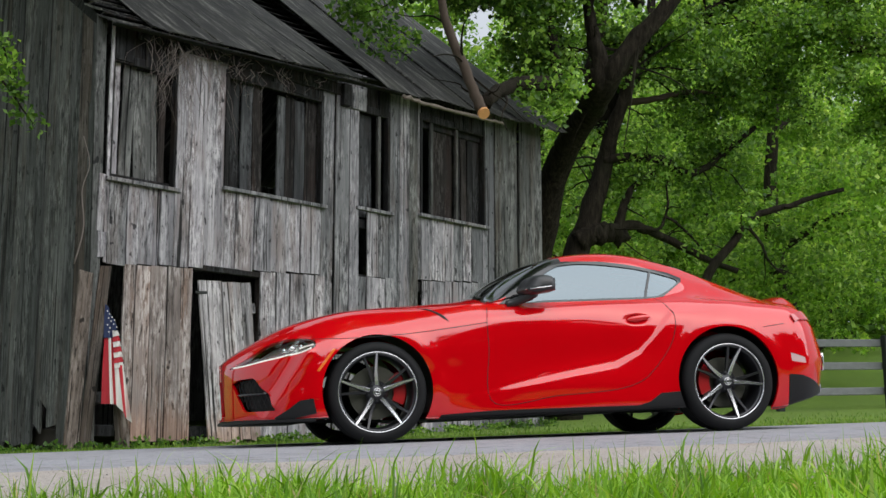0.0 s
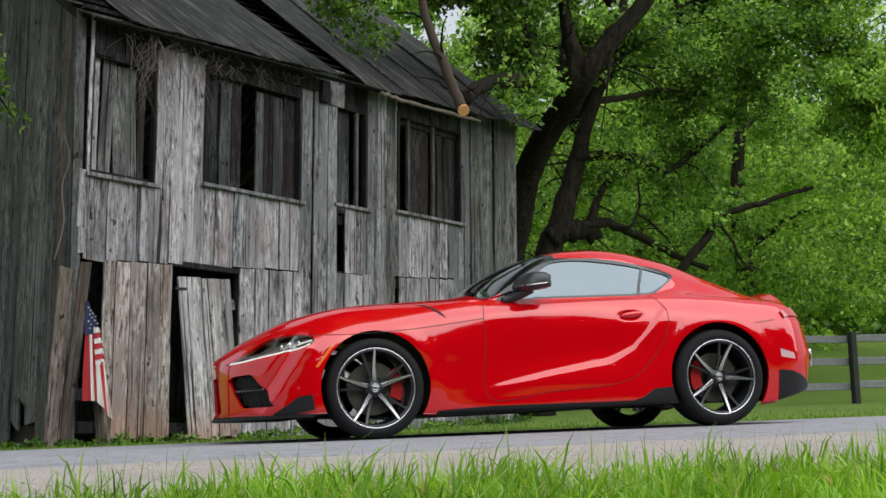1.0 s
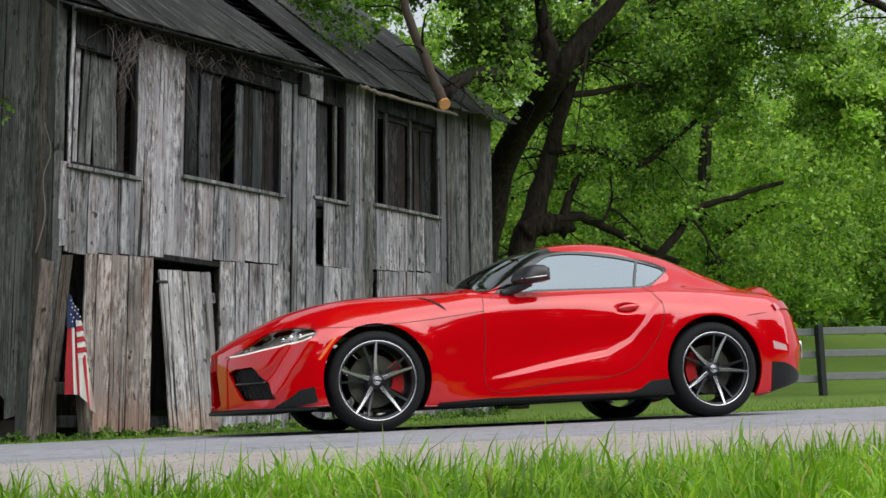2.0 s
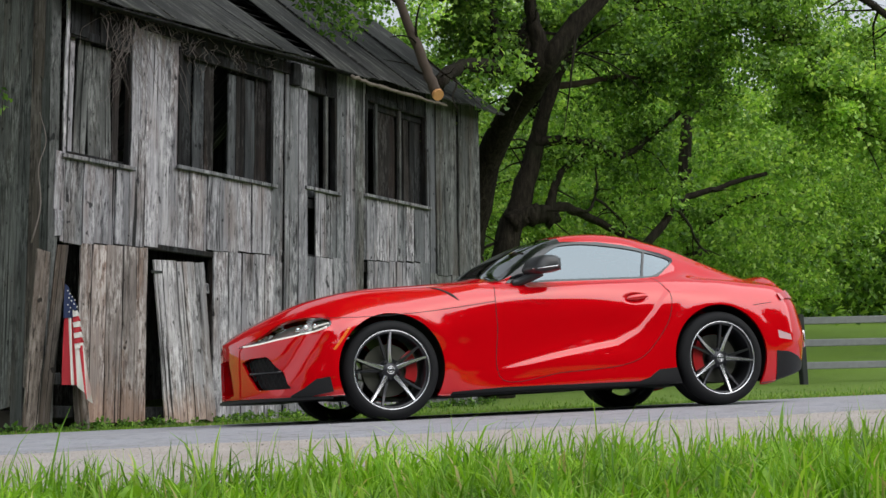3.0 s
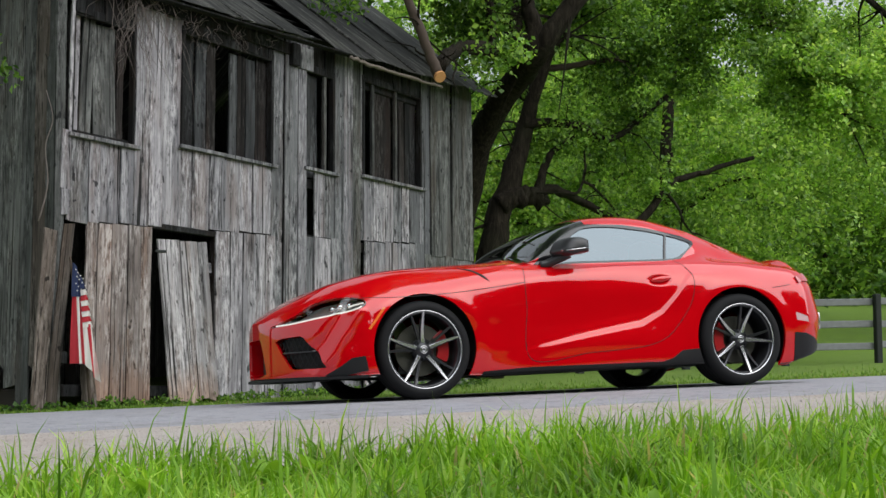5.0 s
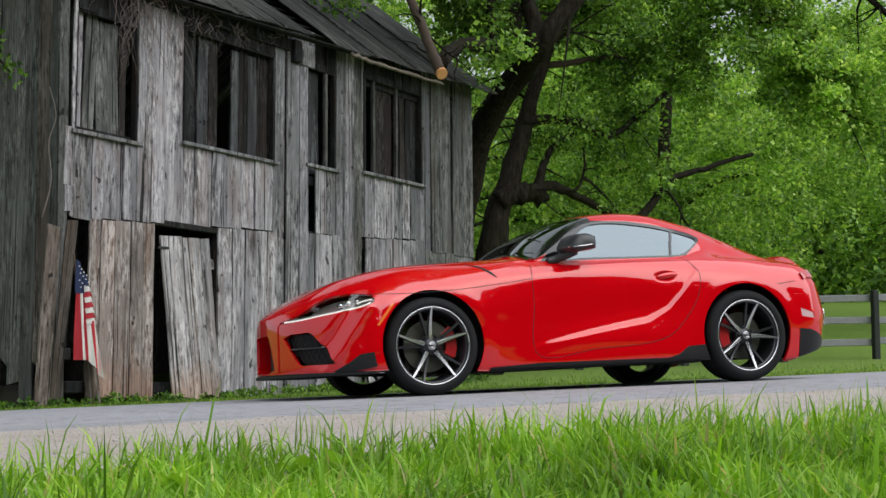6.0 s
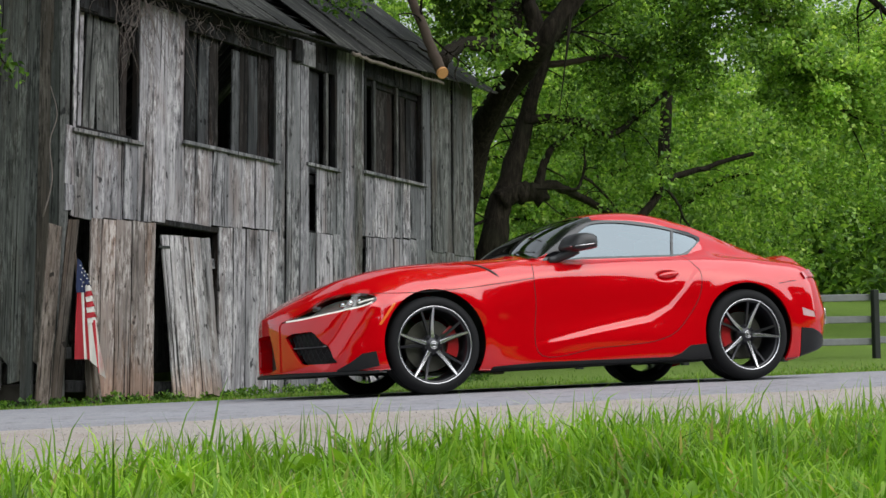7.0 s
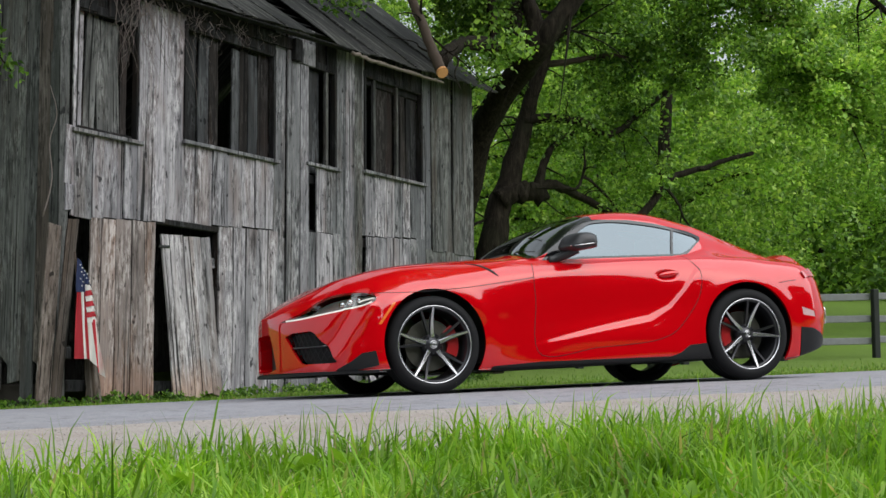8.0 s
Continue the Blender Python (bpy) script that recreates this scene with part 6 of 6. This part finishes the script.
def make_seat(car, y):
    seat = part("seat", box_bm(0.5, 0.5, 0.16, 0.05, (1.55, y, 0.36), 3), SEAT, car, "black leather bucket seat", True)
    bm = box_bm(0.13, 0.48, 0.58, 0.05, (0, 0, 0.29), 3)
    part("backrest", bm, SEAT, seat, "", True, pose(1.78, y, 0.42, 0, 18, 0))
    part("headrest", box_bm(0.09, 0.26, 0.2, 0.04, (1.96, y, 1.02), 3), SEAT, seat, "", True)


def make_car():
    car = tagged(new("sports_car"), "glossy red two-door sports coupe with black trim parked on the lane", "car")
    car.matrix_basis = pose(0, 0.925, 0.0, 0, -2.0, 0)
    P, v = skin_grid()
    P = sculpt(P)
    N = grid_normals(P)
    nu, nv = P.shape[:2]
    idx = np.arange(nu * nv).reshape(nu, nv)
    a, b, c, d = idx[:-1, :-1].ravel(), idx[1:, :-1].ravel(), idx[1:, 1:].ravel(), idx[:-1, 1:].ravel()
    tri = np.concatenate([np.stack([a, b, c], 1), np.stack([a, c, d], 1)])
    sk = Skin(P.reshape(-1, 3), N.reshape(-1, 3), np.tile(v, nu), tri)
    arch = lambda x, w, z, q: np.maximum(np.minimum(np.hypot(x, z - 0.338) - 0.368, np.hypot(x - 2.47, z - 0.345) - 0.376), 0.55 - w)
    _, sk = sk.split(arch)
    under, sk = sk.split(lambda x, w, z, q: 8.15 - q)
    side = lambda poly, wmin: (lambda x, w, z, q: np.maximum(poly_dist(poly, x, z), wmin - w))
    lamp, sk = sk.split(lambda x, w, z, q: np.maximum(np.maximum(poly_dist(LAMP, x, z), 0.25 - w), x + 0.3))
    winglet, sk = sk.split(side(WINGLET, 0.5))
    marker, sk = sk.split(side(MARKER, 0.7))
    front = lambda poly: (lambda x, w, z, q: np.maximum(poly_dist(poly, w, z), x + 0.5))
    intake, sk = sk.split(front(INTAKE))
    grille, sk = sk.split(front(GRILLE))
    skirt, sk = sk.split(side(SKIRT, 0.5))
    diffuser, sk = sk.split(lambda x, w, z, q: poly_dist(DIFFUSER, x, z))
    tail, sk = sk.split(lambda x, w, z, q: np.maximum(poly_dist(TAIL_LAMP, x, z), 0.25 - w))
    rvent, sk = sk.split(side(REAR_VENT, 0.6))
    glass, sk = sk.split(side(GLASS, 0.4))
    screen, sk = sk.split(lambda x, w, z, q: np.maximum(np.maximum(screen_base(w) - x, x - 1.435 + 0.10 * (w / 0.55) ** 2), q - 1.78))
    frame_, sk = sk.split(lambda x, w, z, q: np.minimum(np.maximum(poly_dist(SURROUND, x, z), 0.4 - w), np.maximum(np.maximum(0.76 - x, x - 1.40), np.maximum(1.6 - q, q - 2.35))))
    hatch, sk = sk.split(lambda x, w, z, q: np.maximum(np.maximum(2.12 - x, x - 2.86 + 0.25 * w), w - 0.44))
    door, sk = sk.split(side(DOOR, 0.5))
    hood, sk = sk.split(lambda x, w, z, q: np.maximum(np.interp(x, HOOD_X, HOOD_Z) - z, np.maximum(x - screen_base(w) - 0.01, -0.96 - x)))
    bumper, sk = sk.split(lambda x, w, z, q: x + 0.30 - 0.25 * (z - 0.5))
    rear, sk = sk.split(lambda x, w, z, q: np.maximum(2.6 - x, z - 0.70 - 0.145 * (x - 2.69)))
    both = lambda s: [(s, -1), (s, 1)]
    part_mesh("body", skin_mesh("body", both(sk), PAINT, 0.012), car)
    part_mesh("hood", skin_mesh("hood", both(hood), PAINT, 0.006), car, "long red bonnet")
    part_mesh("front_bumper", skin_mesh("front_bumper", both(bumper), PAINT, 0.02), car)
    part_mesh("rear_bumper", skin_mesh("rear_bumper", both(rear), PAINT, 0.02), car)
    part_mesh("underbody", skin_mesh("underbody", both(under), TRIM), car, "black underbody")
    part_mesh("windscreen", skin_mesh("windscreen", both(screen.moved(-0.004)), SCREEN_GLASS), car, "dark raked windscreen")
    part_mesh("rear_screen", skin_mesh("rear_screen", both(hatch.moved(-0.003)), SIDE_GLASS), car)
    part_mesh("rear_diffuser", skin_mesh("rear_diffuser", both(diffuser.moved(0.004)), TRIM, 0.02), car, "black rear diffuser")
    part_mesh("grille", skin_mesh("grille", both(grille.moved(-0.10)), TRIM), car, "recessed black grille")
    r = [e for e in grille.rim() if grille.p[e].max(axis=0)[1] > 0.002]
    q = grille.p[np.array(r).ravel()].reshape(-1, 2, 3)
    wl = np.concatenate([q, q + np.array([0.11, 0, 0])], 1).reshape(-1, 3)
    wf = [(4 * i, 4 * i + 1, 4 * i + 3, 4 * i + 2) for i in range(len(r))]
    two_sided("grille_surround", wl, wf, PAINT, car, "red walls of the grille opening", False)
    for s in (-1, 1):
        dr = part_mesh("door", skin_mesh("door", [(door, s)], PAINT, 0.012), car)
        bm = bmesh.new()
        bmesh.ops.create_uvsphere(bm, u_segments=28, v_segments=14, radius=1.0)
        bmesh.ops.transform(bm, verts=bm.verts[:], matrix=Matrix.Translation((1.845, s * 0.866, 0.789)) @ Matrix.Rotation(radians(-7), 4, "Y") @ Matrix.Diagonal((0.085, 0.016, 0.021, 1)))
        part("door_handle", bm, PAINT, dr, "", True)
        sw = part_mesh("side_window", skin_mesh("side_window", [(glass.moved(-0.005), s)], SIDE_GLASS), car, "pale reflecting side glass")
        div = spline([(1.952, 0.94, 0), (2.0, 1.04, 0), (2.066, 1.160, 0)], 16)
        q = [skin_at(P, x, z)[0] for x, z, _ in div]
        vs = [(p[0] + o, s * (p[1] + 0.003), p[2]) for o in (-0.009, 0.009) for p in q]
        f = [(i, i + 1, 16 + i + 1, 16 + i) for i in range(15)]
        part_mesh("divider", mesh_of("divider", vs, f, GLOSS_BLACK), sw)
        part_mesh("window_surround", skin_mesh("window_surround", [(frame_.moved(0.001), s)], GLOSS_BLACK, 0.012), car, "gloss black window surround and pillar")
        hl = part_mesh("headlight", skin_mesh("headlight", [(lamp.moved(-0.002), s)], LAMP_GLASS), car, "slanting headlight behind clear glass")
        part_mesh("housing", skin_mesh("housing", [(lamp.moved(-0.055), s)], LAMP_BOWL), hl)
        for lx, lz, lr in ((-0.605, 0.640, 0.024), (-0.545, 0.655, 0.024), (-0.490, 0.663, 0.022)):
            p, n = skin_at(P, lx, lz)
            n = n / np.linalg.norm(n)
            bm = bmesh.new()
            bmesh.ops.create_uvsphere(bm, u_segments=16, v_segments=10, radius=lr)
            bmesh.ops.translate(bm, verts=bm.verts[:], vec=((p - n * 0.035) * np.array([1, s, 1])).tolist())
            part("lens", bm, CHROME, hl, "round projector lens", True)
        for line, wd in (([(-0.905, 0.537), (-0.83, 0.542), (-0.72, 0.562), (-0.62, 0.579), (-0.50, 0.604), (-0.43, 0.632)], 0.008), ([(-0.50, 0.632), (-0.46, 0.647), (-0.415, 0.655)], 0.007)):
            rv, rf = ribbon(P, line, wd, -0.012)
            k = np.array([1, s, 1.0])
            part_mesh("running_light", mesh_of("running_light", rv * k, rf, DRL), hl, "thin white running light")
        part_mesh("bumper_winglet", skin_mesh("bumper_winglet", [(winglet.moved(0.012), s)], TRIM, 0.02), car, "matt black bumper winglet")
        part_mesh("side_marker", skin_mesh("side_marker", [(marker.moved(0.001), s)], AMBER, 0.01), car, "amber side marker lamp")
        ik = part_mesh("air_intake", skin_mesh("air_intake", [(intake.moved(-0.055), s)], TRIM), car, "black corner air intake with mesh")
        face_x = lambda w: NOSE + 0.75 * (1 - math.sqrt(max(0, 1 - (w / 0.97) ** 2.4))) + 0.035
        tv, tf = tube([(face_x(w) - 0.01, s * w, 0.345) for w in np.linspace(0.50, 0.755, 8)], [0.009] * 8, 6)
        part_mesh("divider_bar", mesh_of("divider_bar", tv, tf, GLOSS_BLACK, True), ik)
        for lean in (-0.09, 0.09):
            for k in range(12):
                w0 = 0.46 + 0.036 * k
                run = [(w0 + lean * q, 0.25 + 0.19 * q) for q in np.linspace(0, 1, 9)]
                run = [(w, z) for w, z in run if poly_dist(INTAKE, np.array([w]), np.array([z]))[0] < -0.006]
                if len(run) > 1:
                    tv, tf = tube([(face_x(w), s * w, z) for w, z in run], [0.0032] * len(run), 4)
                    part_mesh("mesh_bar", mesh_of("mesh_bar", tv, tf, TRIM), ik)
        part_mesh("side_skirt", skin_mesh("side_skirt", [(skirt.moved(0.008), s)], TRIM, 0.03), car, "matt black side skirt")
        part_mesh("tail_lamp", skin_mesh("tail_lamp", [(tail.moved(0.014), s)], TAIL_RED, 0.01), car, "slim red tail lamp")
        # the vent's pale pink colour paints the sky's reflection in it
        part_mesh("rear_vent_glint", skin_mesh("rear_vent_glint", [(rvent.moved(-0.002), s)], VENT_GLINT), car, "side vent with a sky reflection painted in pale pink")
        make_mirror(car, s)
        make_seat(car, s * 0.36)
        for cx, cz, r in ((0.0, 0.338, 0.388), (2.47, 0.345, 0.396)):
            n = 40
            vs, fs = [], []
            for i in range(n + 1):
                q = math.pi * (-0.12 + 1.24 * i / n)
                for w in (0.45, 0.882):
                    vs.append((cx + r * math.cos(q), s * w, cz + r * math.sin(q)))
            fs = [(2 * i, 2 * i + 1, 2 * i + 3, 2 * i + 2) for i in range(n)]
            part_mesh("wheel_arch_liner", mesh_of("wheel_arch_liner", vs, fs, TRIM, True), car)
    for line in (DOOR[1:-2], list(zip(HOOD_X, HOOD_Z))[7:-1], [(2.76, 0.712), (2.85, 0.724), (2.93, 0.735)], [(-0.40, 0.675), (-0.41, 0.69)], [(2.106, 0.817), (2.085, 0.86), (2.05, 0.91), (2.011, 0.945)]):
        rv, rf = ribbon(P, line, 0.0045, 0.0008, 80)
        two_sided("panel_gap", rv, rf, GAP, car)
    rv, rf = ribbon(P, [(0.318, 0.892), (0.385, 0.872), (0.445, 0.832), (0.495, 0.785)], 0.020, 0.002, 30, True)
    two_sided("hood_vent", rv, rf, TRIM, car, "slim black bonnet vent")
    # splitter under the nose
    xs = np.concatenate([NOSE - 0.012 + 0.58 * np.linspace(0, 1, 30) ** 2])
    ws = plan_factor(np.maximum(xs + 0.012, NOSE + 1e-4)) * 0.985
    outl = [(x, -w) for x, w in zip(xs, ws)] + [(x, w) for x, w in list(zip(xs, ws))[:0:-1]]
    bm = bmesh.new()
    f = bm.faces.new([bm.verts.new((x, y, 0.156)) for x, y in outl])
    g = bmesh.ops.extrude_face_region(bm, geom=[f])
    bmesh.ops.translate(bm, verts=[q for q in g["geom"] if isinstance(q, bmesh.types.BMVert)], vec=(0, 0, 0.018))
    bmesh.ops.recalc_face_normals(bm, faces=bm.faces[:])
    part("front_splitter", bm, TRIM, car, "thin black front splitter")
    part("dashboard", box_bm(0.35, 1.25, 0.3, 0.06, (1.0, 0, 0.82), 3), SEAT, car, "black dashboard", True)
    part("floor_tub", box_bm(2.2, 1.5, 0.06, 0.02, (1.5, 0, 0.22)), SEAT, car)
    for s in (-1, 1):
        v_, f_ = lathe([(0.045, -0.05), (0.055, -0.05), (0.058, 0.0), (0.055, 0.05), (0.045, 0.05)], 24)
        part_mesh("exhaust_tip", mesh_of("exhaust_tip", v_, f_, CHROME, True), car, "round bright exhaust tip", Matrix.Translation((3.33, s * 0.48, 0.29)) @ Matrix.Rotation(radians(90), 4, "Z"))
        # slim pale upright piece at the bumper's corner
        bm = box_bm(0.022, 0.05, 0.13, 0.009, (3.33, s * 0.655, 0.47), 2)
        part("rear_corner_piece", bm, CHROME, car, "small pale upright piece on the rear corner", True)
        make_wheel(car, 0.0, 0.330, 0.795, s, 0.331, 0.255, 90, "front_wheel")
        make_wheel(car, 2.47, 0.337, 0.792, s, 0.338, 0.275, 66, "rear_wheel")
    return car


make_car()


def motions():
    """Nothing but the camera moves."""


motions()
